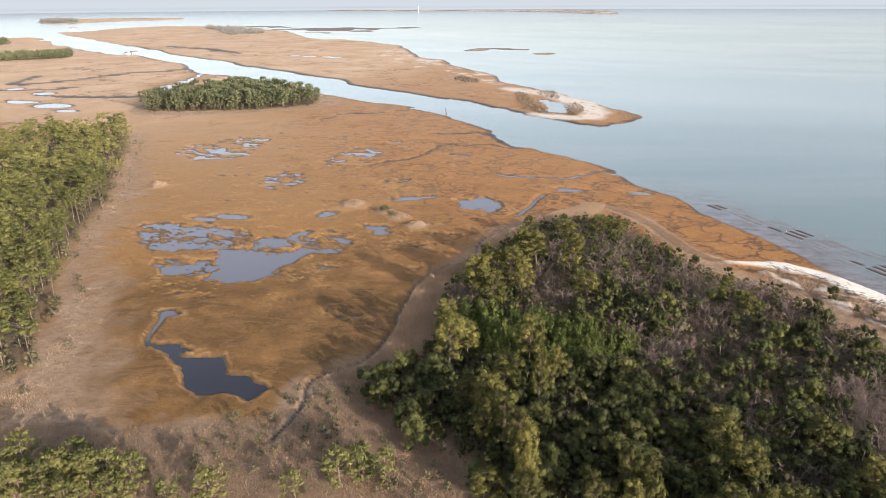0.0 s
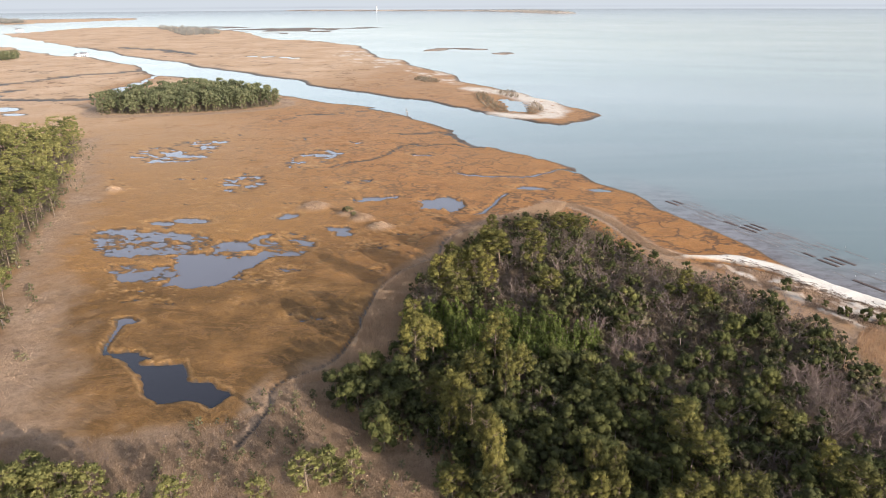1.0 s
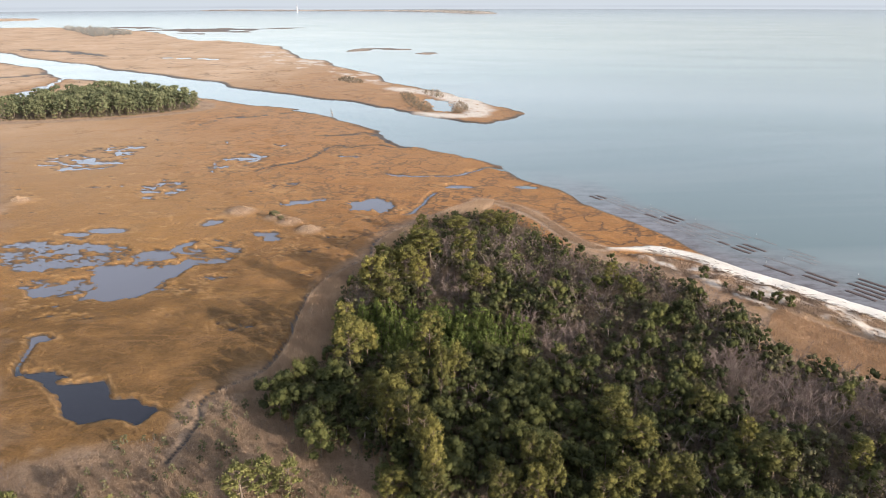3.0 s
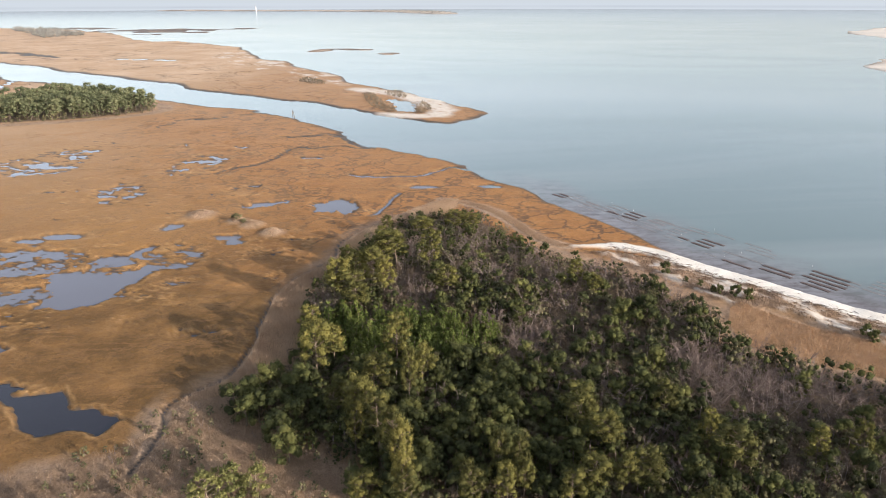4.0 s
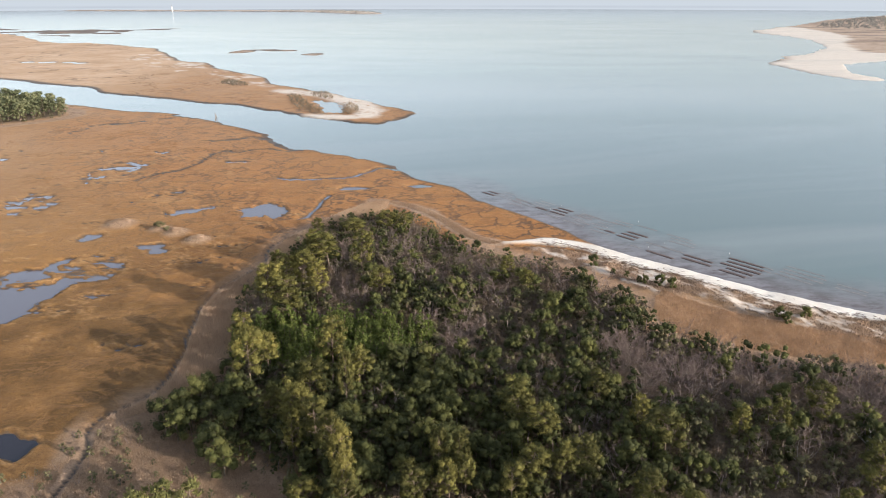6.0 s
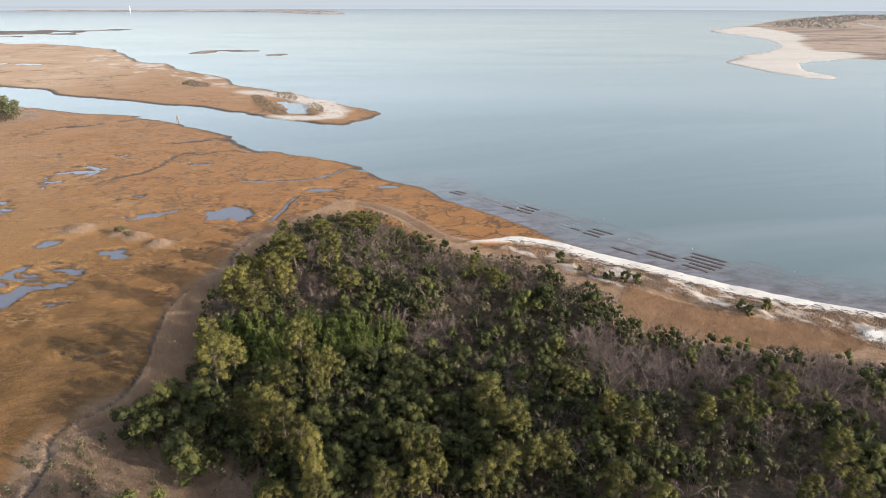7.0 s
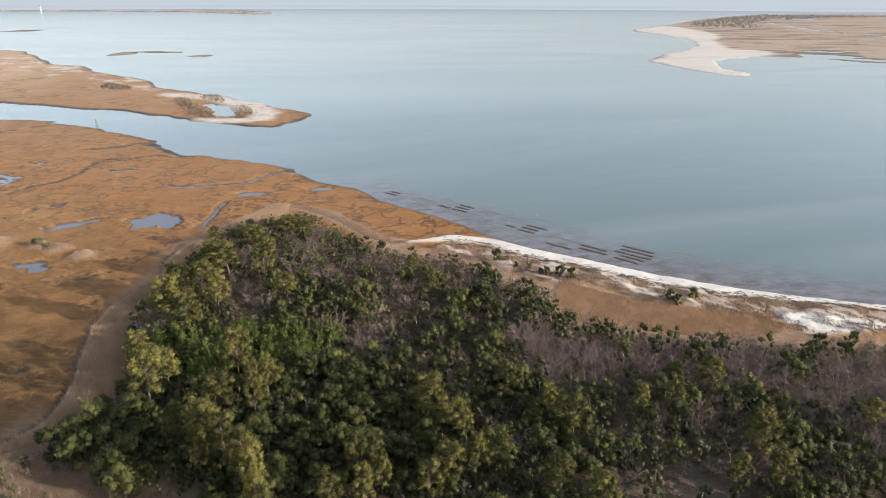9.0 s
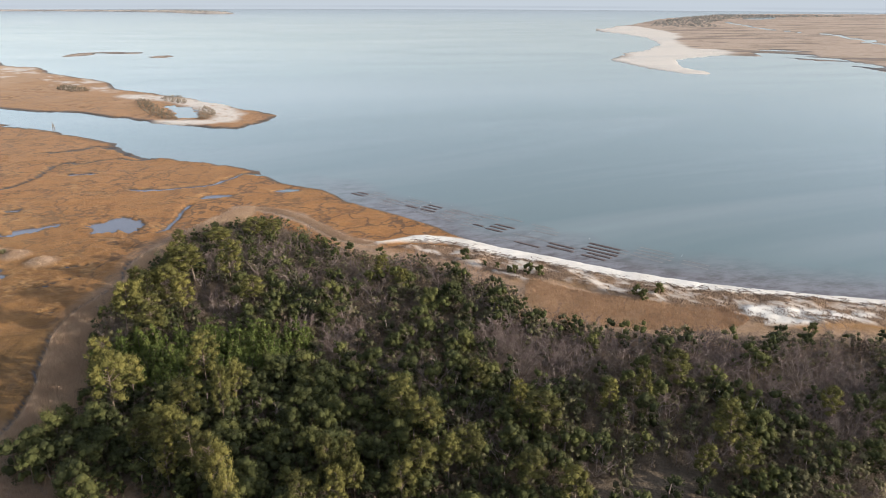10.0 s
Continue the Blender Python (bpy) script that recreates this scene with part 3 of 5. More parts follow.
def value_noise(x, y, seed):
    fx, fy = np.floor(x), np.floor(y)
    ix, iy = fx.astype(np.int64), fy.astype(np.int64)
    u, v = x - fx, y - fy
    u, v = u * u * (3 - 2 * u), v * v * (3 - 2 * v)
    p = lattice(ix, iy, seed) * (1 - u) + lattice(ix + 1, iy, seed) * u
    q = lattice(ix, iy + 1, seed) * (1 - u) + lattice(ix + 1, iy + 1, seed) * u
    return p * (1 - v) + q * v


def fbm(x, y, size, seed, octaves=4, gain=0.55):
    """Noise from -1 to 1 with features of about that size in metres."""
    total, amp, norm = 0.0, 1.0, 0.0
    for o in range(octaves):
        total = total + amp * (value_noise(x / size * 2 ** o + 17.3 * o, y / size * 2 ** o - 9.1 * o, seed + o) - 0.5) * 2
        norm, amp = norm + amp, amp * gain
    return total / norm * 1.6


def rounded(points, closed=True):
    p = np.array(points, float)
    q = np.roll(p, -1, 0) if closed else p[1:]
    p = p if closed else p[:-1]
    body = np.stack([p * 0.75 + q * 0.25, p * 0.25 + q * 0.75], 1).reshape(-1, 2)
    return body if closed else np.concatenate([np.array(points[:1], float), body, np.array(points[-1:], float)])


def line_distance(x, y, line):
    d = np.full(x.shape, 1e9)
    for (ax, ay), (bx, by) in zip(line[:-1], line[1:]):
        ex, ey = bx - ax, by - ay
        t = np.clip(((x - ax) * ex + (y - ay) * ey) / (ex * ex + ey * ey + 1e-9), 0, 1)
        d = np.minimum(d, (x - ax - t * ex) ** 2 + (y - ay - t * ey) ** 2)
    return np.sqrt(d)


def inside(x, y, points, smooth=True):
    """Signed distance to an outline, positive within it."""
    p = rounded(points) if smooth else np.array(points, float)
    lo, hi = p.min(0), p.max(0)
    out = -np.maximum(np.maximum(lo[0] - x, x - hi[0]), np.maximum(lo[1] - y, y - hi[1])) - 30.0
    near = (x > lo[0] - 30) & (x < hi[0] + 30) & (y > lo[1] - 30) & (y < hi[1] + 30)
    px, py = x[near], y[near]
    ring = np.concatenate([p, p[:1]])
    d, odd = line_distance(px, py, ring), np.zeros(px.shape, bool)
    for (ax, ay), (bx, by) in zip(ring[:-1], ring[1:]):
        cross = ((ay > py) != (by > py)) & (px < (bx - ax) * (py - ay) / (by - ay + 1e-12) + ax)
        odd ^= cross
    out[near] = np.where(odd, d, -d)
    return out


def within(x, y, points):
    return inside(np.array([float(x)]), np.array([float(y)]), points)[0]


LANDS = [CHANNEL_BANK + BAY_SHORE + INLAND, FAR_MARSH, FAR_BAR, LIGHTHOUSE_ISLAND, EAST_SPIT]
POOLS = [BIG_POND, GREY_POND, LEFT_POND, DARK_POND, GREY_POOL, STRIP_POOL, SPIT_LAGOON, EAST_POOL]
SMALL_POOLS = [(-92.5, 186, 2.6, 2.6), (-129, 172, 4.0, 1.7), (-121, 176, 5.0, 2.4), (-94.6, 110.6, 1.6, 1.2), (-80.5, 97.8, 1.3, 0.9), (4.5, 238, 4.0, 1.8), (-38, 250, 4, 1.2), (-73, 178, 4.0, 1.5), (-69, 174, 2.6, 2.0),
               (-20, 236, 4.5, 2.2), (-72, 281, 5, 1.6), (-407.5, 364.1, 9, 5), (-372.5, 356.9, 14, 9), (-430, 406.7, 9, 6), (-475.4, 423.3, 7, 5), (-413.4, 368.2, 10, 4), (-404.1, 367.7, 9, 4), (-346.1, 341.4, 8, 4)]
BROKEN = [(BROKEN_POOLS, 7.0, 0.05), (NORTH_POOLS, 7.0, 0.24), (MID_POOLS, 7.0, 0.16), (EDGE_POOLS, 8.0, 0.16), (MID_STREAKS, 8.0, 0.22)]
CREEKS = [(SHORE_CREEK, 2.0), (MID_CREEK, 2.3), (LOW_CREEK, 1.9), (NORTH_CREEK, 1.9), (GROVE_CREEK, 4.9), (WEST_CREEK, 9.0),
          (WEST_LOOPS, 8.0), (WEST_LINE, 8.0), (DARK_STEM, 0.9), (FAR_CREEK, 13.0), (FAR_LINE, 9.0), (LOW_RILL, 1.1), (EAST_CREEK, 16.0)]


def land(x, y):
    """Height of the ground and the share of each cover at the places x, y."""
    r = np.hypot(x, y)
    s = np.clip(r / 160.0, 0.7, 4.5)
    wx = x + s * np.where(r > 430, 2.6 * fbm(x, y, 70.0, 5, 3), 1.1 * fbm(x, y, 9.0, 3))
    wy = y + s * np.where(r > 430, 2.6 * fbm(x, y, 70.0, 6, 3), 1.1 * fbm(x, y, 9.0, 4))
    calm = np.clip((x - 18) / 12, 0, 1) * (r < 260) * 0.72  # waves keep the beach line even
    wx, wy = wx + (x - wx) * calm, wy + (y - wy) * calm
    shore = np.max([inside(wx, wy, p) for p in LANDS], 0)
    height = np.clip(shore * 0.45, -0.9, 0.50)
    bars = np.min([line_distance(wx, wy, rounded(p, False)) for p in MUD_BARS], 0)
    height = np.maximum(height, np.clip((11.0 - bars - 9 * fbm(x, y, 40.0, 9)) * 0.03, -0.9, 0.12))
    flats = inside(wx, wy, FAR_FLATS)
    height = np.where(flats > 0, np.maximum(height, 0.11 * fbm(x, y * 3.0, 160.0, 8) - 0.02), height)
    tideland = inside(wx, wy, EAST_MUD)
    height = np.where(tideland > -10, np.minimum(height, 0.10 + 0.35 * fbm(np.arctan2(x, y) * 160.0, r, 26.0, 10)), height)
    water = np.full(x.shape, 1e9)
    px = x + 1.9 * s * fbm(x, y, 6.0, 13, 6, 0.78) + 0.9 * s * fbm(x, y, 1.9, 17, 3)
    py = y + 1.7 * s * fbm(x, y, 6.0, 14, 6, 0.78) + 0.9 * s * fbm(x, y, 1.9, 18, 3)
    qx, qy = x + 0.5 * fbm(x, y, 2.0, 15), y + 0.5 * fbm(x, y, 2.0, 16)
    for p in POOLS:
        dark = p is DARK_POND
        water = np.minimum(water, -inside(qx if dark else px, qy if dark else py, p, not dark) * 0.5)
    for cx, cy, rx, ry in SMALL_POOLS:
        water = np.minimum(water, (np.hypot((qx + 1.6 * fbm(x, y, 3.5, 24) - cx) / rx, (qy + 1.0 * fbm(x, y, 3.5, 25) - cy) / ry) - 1) * 0.6)
    for p, size, level in BROKEN:
        edge = inside(px, py, p)
        water = np.minimum(water, (level - fbm(x + 3 * fbm(x, y, 8.0, 23), y * 1.7, size, 21, 5, 0.72)) * 0.9 + np.clip(-edge, 0, 50) * 0.25)
    # islets of grass break the wide shallow ponds
    islet = np.maximum(fbm(x, y * 1.3, 4.2, 31, 5, 0.85) - 0.04, -0.4)
    for p in (GREY_POND, LEFT_POND):
        water = np.where(inside(px, py, p) > -1, np.maximum(water, islet * 0.5), water)
    levee, bend, sway = np.zeros(x.shape), fbm(x, y, 16.0, 19, 2), fbm(x, y, 16.0, 20, 2)
    for line, w in CREEKS:
        away = line_distance(wx + 3.2 * bend, wy + 3.2 * sway, rounded(line, False)) if 1.0 < w < 5.0 else line_distance(wx, wy, rounded(line, False))
        bed = 0.03 if any(line is q for q in (MID_CREEK, LOW_CREEK, NORTH_CREEK, WEST_LINE, WEST_CREEK, WEST_LOOPS, FAR_CREEK)) else -0.4
        water = np.minimum(water, np.maximum((away - w * 0.5) * 0.5, bed))
        if 1.0 < w < 5.0:
            levee = np.maximum(levee, np.clip(1.4 - away / (2.0 * w + 5.0), 0, 1))
    # small scattered pannes over the open marsh
    panne = (0.72 - fbm(x + 2 * fbm(x, y, 5.0, 43), y * 1.5, 12.0, 41, 6, 0.85)) * 1.5
    open_marsh = (inside(x, y, OPEN_MARSH) > 0) & (y > 118)
    water = np.where(open_marsh, np.minimum(water, panne), water)
    height = np.minimum(height, np.clip(water, -0.4, 0.45))
    ditch_depth = np.clip(1.0 - line_distance(wx, wy, rounded(TIDE_DITCH, False)) / 0.9, 0, 1)
    height = height - ditch_depth * 0.52
    cover = {}
    soft = lambda d, w: np.clip(0.5 + d / w, 0, 1)
    patch = fbm(x * 0.8 + y * 0.6, (y * 0.8 - x * 0.6) * 0.5, 2.2, 51, 5, 0.7)
    cover["sand"] = np.maximum.reduce([soft(inside(wx, wy, BEACH_SAND), 1.2), soft(inside(wx, wy, SAND_PATCH), 1.5) * (patch > -0.35),
                                       0.72 * soft(inside(wx, wy, EAST_SPIT_SAND), 12), 0.78 * soft(inside(wx, wy, SPIT_SAND), 6) * soft(patch + 0.6, 0.6),
                                       0.7 * soft(inside(wx, wy, SPIT_STREAKS), 8) * soft(fbm(x, y * 1.0, 18.0, 57, 5, 0.75) - 0.3, 0.3),
                                       0.3 * soft(inside(wx, wy, LIGHTHOUSE_ISLAND), 30)])
    dune = soft(inside(wx, wy, DUNE), 1.5)
    cover["sand"] = np.maximum(cover["sand"], dune * np.clip(0.05 + patch * 0.85, 0, 0.7))
    forest = np.maximum.reduce([inside(x, y, FOREST), inside(x, y, WEST_WOOD), inside(x, y, GROVE)])
    cover["litter"] = soft(forest - 3.0, 3.0) * (1 - cover["sand"])
    east = line_distance(wx, wy, rounded(EAST_REEDS, False))
    fuzzy = 3.5 * fbm(x, y, 9.0, 55)
    straw = np.maximum.reduce([inside(wx, wy, REED_BAND), (inside(wx, wy, STRAW_WEST) + 3 + 1.5 * fuzzy) * 0.12, (inside(wx, wy, STRAW_SOUTH) + fuzzy) * 0.4, 2.6 - east, 5.0 - np.abs(inside(x, y, GROVE) + 4.5)])
    # A thin mix of the litter colour darkens the southern straw.
    cover["litter"] = np.maximum(cover["litter"], 0.16 * soft(inside(wx, wy, STRAW_SOUTH) + 2 * fuzzy - 3, 6))
    cover["straw"] = np.maximum(soft(straw, 1.5), dune * 0.8) * (1 - cover["litter"])
    from_sea = inside(x, y, LANDS[0])
    cover["rust"] = np.clip((130 - from_sea) / 70, 0, 1) * (y > 140) * np.clip((x + 260) / 80, 0, 1)
    cover["rust"] = cover["rust"] * (1 - soft(inside(wx, wy, RED_FIELD) + 4, 4))
    cover["straw"] = np.maximum(cover["straw"], 0.8 * soft(inside(wx, wy, RED_FIELD) + 3, 4) * (1 - cover["litter"]))
    cover["straw"] = np.maximum(cover["straw"], 0.8 * soft(inside(wx, wy, FOREST) + 7, 5) * np.maximum(np.clip((x - 12) / 8, 0, 1), np.clip((-22 - x) / 6, 0, 1) * (y > 90)) * (1 - cover["litter"]))
    cover["rust"] = np.maximum(cover["rust"], levee * (r > 120))
    # Grows with range from the camera, painting haze onto the marsh.
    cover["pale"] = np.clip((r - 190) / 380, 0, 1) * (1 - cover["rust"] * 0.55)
    bank = np.clip(1.9 - shore / (0.8 * s), 0, 1) * (shore > -2) * (r < 1200) * (x < 60)
    wetness = np.clip((0.13 - height) / 0.08, 0, 1)
    rim = np.clip(1.0 - np.abs(water - 0.42) / 0.24, 0, 1) * (shore > 4) * (r < 420)
    cover["mud"] = np.maximum(np.maximum(wetness, bank * 0.9) * (1 - 0.75 * cover["sand"]), 0.4 * soft(inside(wx, wy, EAST_MUD), 8))
    cover["mud"] = np.where((flats > -40) | (bars < 30), cover["mud"] * 0.8, cover["mud"])
    # Past 3 km the grey is distance haze put into the ground colour.
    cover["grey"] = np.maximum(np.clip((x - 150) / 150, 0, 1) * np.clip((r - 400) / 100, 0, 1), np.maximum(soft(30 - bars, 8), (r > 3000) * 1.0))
    cover["rim"] = rim * np.clip(0.7 + 0.6 * fbm(x, y, 5.0, 63), 0, 1)
    # Outline of near marsh that is painted darker, with a ragged edge.
    cover["deep"] = soft(inside(wx, wy, DARKENED_MARSH) + 7 + 6 * fbm(x, y, 16.0, 58), 20) * np.clip(0.85 + 0.6 * fbm(x, y, 7.0, 59), 0, 1)
    # relief
    height = height + 0.12 * rim
    height = height + np.where(height > 0.2, 0.15 * fbm(x, y * 1.6, 3.2, 61) + 0.06 * fbm(x, y, 1.1, 62), 0)
    height = height + cover["litter"] * 0.5 + dune * np.clip(0.5 + 0.5 * fbm(x, y, 7.0, 71), 0, 1.2)
    height = height + soft(inside(wx, wy, BEACH_SAND), 1.0) * np.clip(shore * 0.05, 0, 0.5)
    for (hx, hy), size in zip(HUMMOCKS, (6.0, 4.5, 4.5, 4.0, 4.0)):
        lump = np.exp(-(((x - hx) / size) ** 2 + ((y - hy) / size) ** 2) * 2.0)
        height = height + lump * (1.5 + 0.5 * patch)
        cover["straw"] = np.maximum(cover["straw"], np.clip(lump * 2.2 - 0.2, 0, 1))
        cover["rust"] = cover["rust"] * (1 - lump)
    height = height + np.where(inside(x, y, LIGHTHOUSE_ISLAND) > 0, np.clip(inside(x, y, LIGHTHOUSE_ISLAND) * 0.1, 0, 5), 0)
    return height, cover


def mesh_from(name, verts, faces, material, floats=None):
    """One mesh from arrays; faces all have the same number of corners."""
    me = bpy.data.meshes.new(name)
    verts, faces = np.asarray(verts, np.float32), np.asarray(faces, np.int32)
    k = faces.shape[1]
    me.vertices.add(len(verts))
    me.vertices.foreach_set("co", verts.ravel())
    me.loops.add(faces.size)
    me.loops.foreach_set("vertex_index", faces.ravel())
    me.polygons.add(len(faces))
    me.polygons.foreach_set("loop_start", np.arange(0, faces.size, k, dtype=np.int32))
    me.polygons.foreach_set("loop_total", np.full(len(faces), k, np.int32))
    for key, values in (floats or {}).items():
        me.attributes.new(key, "FLOAT", "POINT").data.foreach_set("value", np.asarray(values, np.float32))
    me.materials.append(material)
    me.update(calc_edges=True)
    return me


def part(name, me, parent, label=""):
    ob = new(name, me)
    ob.parent = parent
    return tagged(ob, label)


# ---- ground: one sheet to the horizon, finer towards the marsh ----
headings = np.concatenate([np.arange(-54, 54, 0.24), np.arange(54, 306, 6.0)])
depths = np.concatenate([[90.0, 88.0, 78.0, 68.0, 58.0], np.arange(50.0, 24.0, -0.2), np.arange(24.0, 16.0, -0.085), np.arange(16.0, 8.0, -0.06), np.arange(8.0, 2.0, -0.07), np.arange(2.0, 0.772, -0.025)])
ranges = 65.0 / np.tan(np.radians(depths))
gx = np.outer(ranges, np.sin(np.radians(headings))).ravel()
gy = np.outer(ranges, np.cos(np.radians(headings))).ravel()
gz, cover = land(gx, gy)
nr, nh = len(ranges), len(headings)
i, j = np.meshgrid(np.arange(nr - 1), np.arange(nh), indexing="ij")
j2 = (j + 1) % nh
quads = np.stack([i * nh + j, i * nh + j2, (i + 1) * nh + j2, (i + 1) * nh + j], -1).reshape(-1, 4)[:, ::-1]
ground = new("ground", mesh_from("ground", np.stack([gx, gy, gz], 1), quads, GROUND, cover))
ground.data.polygons.foreach_set("use_smooth", np.ones(len(quads), bool))
tagged(ground, "golden-brown salt marsh with straw-coloured edges and white beach", "marsh", kind="structure")


def ground_height(x, y):
    return float(land(np.array([float(x)]), np.array([float(y)]))[0][0])


def ground_heights(p):
    return land(p[:, 0].astype(float), p[:, 1].astype(float))[0]


# ---- water: bay, channel and ponds share one tide level ----
wh = np.concatenate([np.arange(-54, 54, 1.0), np.arange(54, 306, 6.0)])
wr = np.concatenate([[0.0, 20.0], np.geomspace(50, 4880, 150)])
wx = np.outer(wr, np.sin(np.radians(wh))).ravel()
wy = np.outer(wr, np.cos(np.radians(wh))).ravel()
i, j = np.meshgrid(np.arange(len(wr) - 1), np.arange(len(wh)), indexing="ij")
j2 = (j + 1) % len(wh)
quads = np.stack([i * len(wh) + j, i * len(wh) + j2, (i + 1) * len(wh) + j2, (i + 1) * len(wh) + j], -1).reshape(-1, 4)[:, ::-1]
mainland = inside(wx, wy, LANDS[0])
shallow = np.clip(1.25 + mainland / (16.0 + 8 * fbm(wx, wy, 30.0, 81)), 0, 1) * np.clip((wx - 5) / 30, 0, 1) * (mainland < 6)
peat = np.clip((inside(wx, wy, DARK_POND) + 5) / 3, 0, 1)
pool = np.clip(mainland - 6, 0, 1) * (1 - peat)
water = new("water", mesh_from("water", np.stack([wx, wy, wx * 0], 1), quads, WATER, {"shallow": shallow, "peat": peat, "pool": pool}))
tagged(water, "calm pale grey-blue bay and tidal channel water", "water", kind="structure")

# ---- distance: glowing ring painted as hazy water and mainland beyond the bay ----
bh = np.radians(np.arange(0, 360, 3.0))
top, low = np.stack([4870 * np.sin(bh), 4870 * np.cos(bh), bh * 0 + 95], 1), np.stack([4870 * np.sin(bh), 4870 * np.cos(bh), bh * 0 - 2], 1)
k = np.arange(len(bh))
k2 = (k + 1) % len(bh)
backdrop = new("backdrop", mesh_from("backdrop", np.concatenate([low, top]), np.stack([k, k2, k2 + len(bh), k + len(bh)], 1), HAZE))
tagged(backdrop, "glowing backdrop painted as pale hazy far water and faint mainland shore", "horizon", kind="structure")


# ---- plants: meshes as arrays ----
def leaf_tris(rng, centres, sizes, out, up=0.5):
    """A small pointed leaf or tuft at each centre, turned outwards."""
    n = len(centres)
    nrm = out * 1.5 + rng.normal(size=(n, 3)) * 0.30
    nrm[:, 2] += up
    nrm /= np.linalg.norm(nrm, axis=1)[:, None]
    u = np.cross(nrm, rng.normal(size=(n, 3)))
    u /= np.linalg.norm(u, axis=1)[:, None] + 1e-9
    v = np.cross(nrm, u)
    s = sizes[:, None]
    return np.stack([centres + u * s, centres - u * s * 0.6 + v * s * 0.7, centres - u * s * 0.6 - v * s * 0.7], 1).reshape(-1, 3)


def tube(points, radii, sides=5):
    """A tapered limb along points, as quads."""
    pts, out = np.array(points, float), []
    for i, p in enumerate(pts):
        d = pts[min(i + 1, len(pts) - 1)] - pts[max(i - 1, 0)]
        d /= np.linalg.norm(d) + 1e-9
        u = np.cross(d, (0.3, 0.9, 0.1))
        u /= np.linalg.norm(u) + 1e-9
        v = np.cross(d, u)
        for k in range(sides):
            a = 2 * math.pi * k / sides
            out.append(p + radii[i] * (u * math.cos(a) + v * math.sin(a)))
    faces = [(i * sides + k, i * sides + (k + 1) % sides, (i + 1) * sides + (k + 1) % sides, (i + 1) * sides + k)
             for i in range(len(pts) - 1) for k in range(sides)]
    return np.array(out), np.array(faces)


def gather(pieces):
    """Joins (verts, faces) pairs."""
    verts, faces, base = [], [], 0
    for v, f in pieces:
        verts.append(v)
        faces.append(f + base)
        base += len(v)
    return np.concatenate(verts), np.concatenate(faces)


def turned(verts, spin, scale, place):
    c, s = math.cos(spin), math.sin(spin)
    v = verts * scale
    return np.stack([v[:, 0] * c - v[:, 1] * s + place[0], v[:, 0] * s + v[:, 1] * c + place[1], v[:, 2] + place[2]], 1)


GOLD = (1 + 5 ** 0.5) / 2
CORE = np.array([(-1, GOLD, 0), (1, GOLD, 0), (-1, -GOLD, 0), (1, -GOLD, 0), (0, -1, GOLD), (0, 1, GOLD), (0, -1, -GOLD), (0, 1, -GOLD),
                 (GOLD, 0, -1), (GOLD, 0, 1), (-GOLD, 0, -1), (-GOLD, 0, 1)]) / math.hypot(1, GOLD)
CORE_FACES = np.array([(0, 11, 5), (0, 5, 1), (0, 1, 7), (0, 7, 10), (0, 10, 11), (1, 5, 9), (5, 11, 4), (11, 10, 2), (10, 7, 6), (7, 1, 8),
                       (3, 9, 4), (3, 4, 2), (3, 2, 6), (3, 6, 8), (3, 8, 9), (4, 9, 5), (2, 4, 11), (6, 2, 10), (8, 6, 7), (9, 8, 1)])


def crown_from(rng, clumps, per, size, flat=0.65, up=0.5, core=True, full=0.68, spiky=0.22):
    """Clumps (x, y, z, radius): a ragged mass of twigs and leaves under loose flakes and needle tufts. Returns verts, faces, tint."""
    pieces, tints = [], []
    squash = np.array([1, 1, flat])
    for cx, cy, cz, r in clumps:
        here, shade = np.array([cx, cy, cz]), rng.normal(0.38, 0.17)
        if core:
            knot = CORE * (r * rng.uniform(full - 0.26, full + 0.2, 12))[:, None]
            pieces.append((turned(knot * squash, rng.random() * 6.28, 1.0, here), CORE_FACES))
            # Slightly darker tint paints the shaded inside of the clump.
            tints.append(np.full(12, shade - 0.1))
        m = max(6, int(per * (0.45 + r)))
        d = rng.normal(size=(m, 3))
        d /= np.linalg.norm(d, axis=1)[:, None]
        d[:, 2] = np.where(d[:, 2] < -0.3, -d[:, 2], d[:, 2])
        # each clump bulges where its twigs end
        bulge = 1 + 0.22 * np.sin(d[:, 0] * 5 + cx * 7) * np.sin(d[:, 1] * 5 + cy * 7 + 4 * d[:, 2])
        centres = here + d * (r * bulge * (0.70 + 0.36 * np.sqrt(rng.random(m))))[:, None] * squash
        sizes = size * (0.6 + 0.8 * rng.random(m))
        k = int(m * (1 - spiky))
        verts = leaf_tris(rng, centres[:k], sizes[:k], d[:k] * 1.1, up)
        way = d[k:] + rng.normal(0, 0.45, (m - k, 3)) + (0, 0, 0.5)
        way /= np.linalg.norm(way, axis=1)[:, None]
        side = np.cross(way, rng.normal(size=(m - k, 3)))
        side *= 0.55 * sizes[k:, None] / (np.linalg.norm(side, axis=1)[:, None] + 1e-9)
        spikes = np.stack([centres[k:] - side, centres[k:] + side, centres[k:] + way * 1.9 * sizes[k:, None]], 1).reshape(-1, 3)
        verts = np.concatenate([verts, spikes])
        pieces.append((verts, np.arange(len(verts)).reshape(-1, 3)))
        tints.append(np.repeat(shade + rng.normal(0, 0.13, m), 3))
    verts, faces = gather(pieces)
    return verts, faces, np.concatenate(tints)


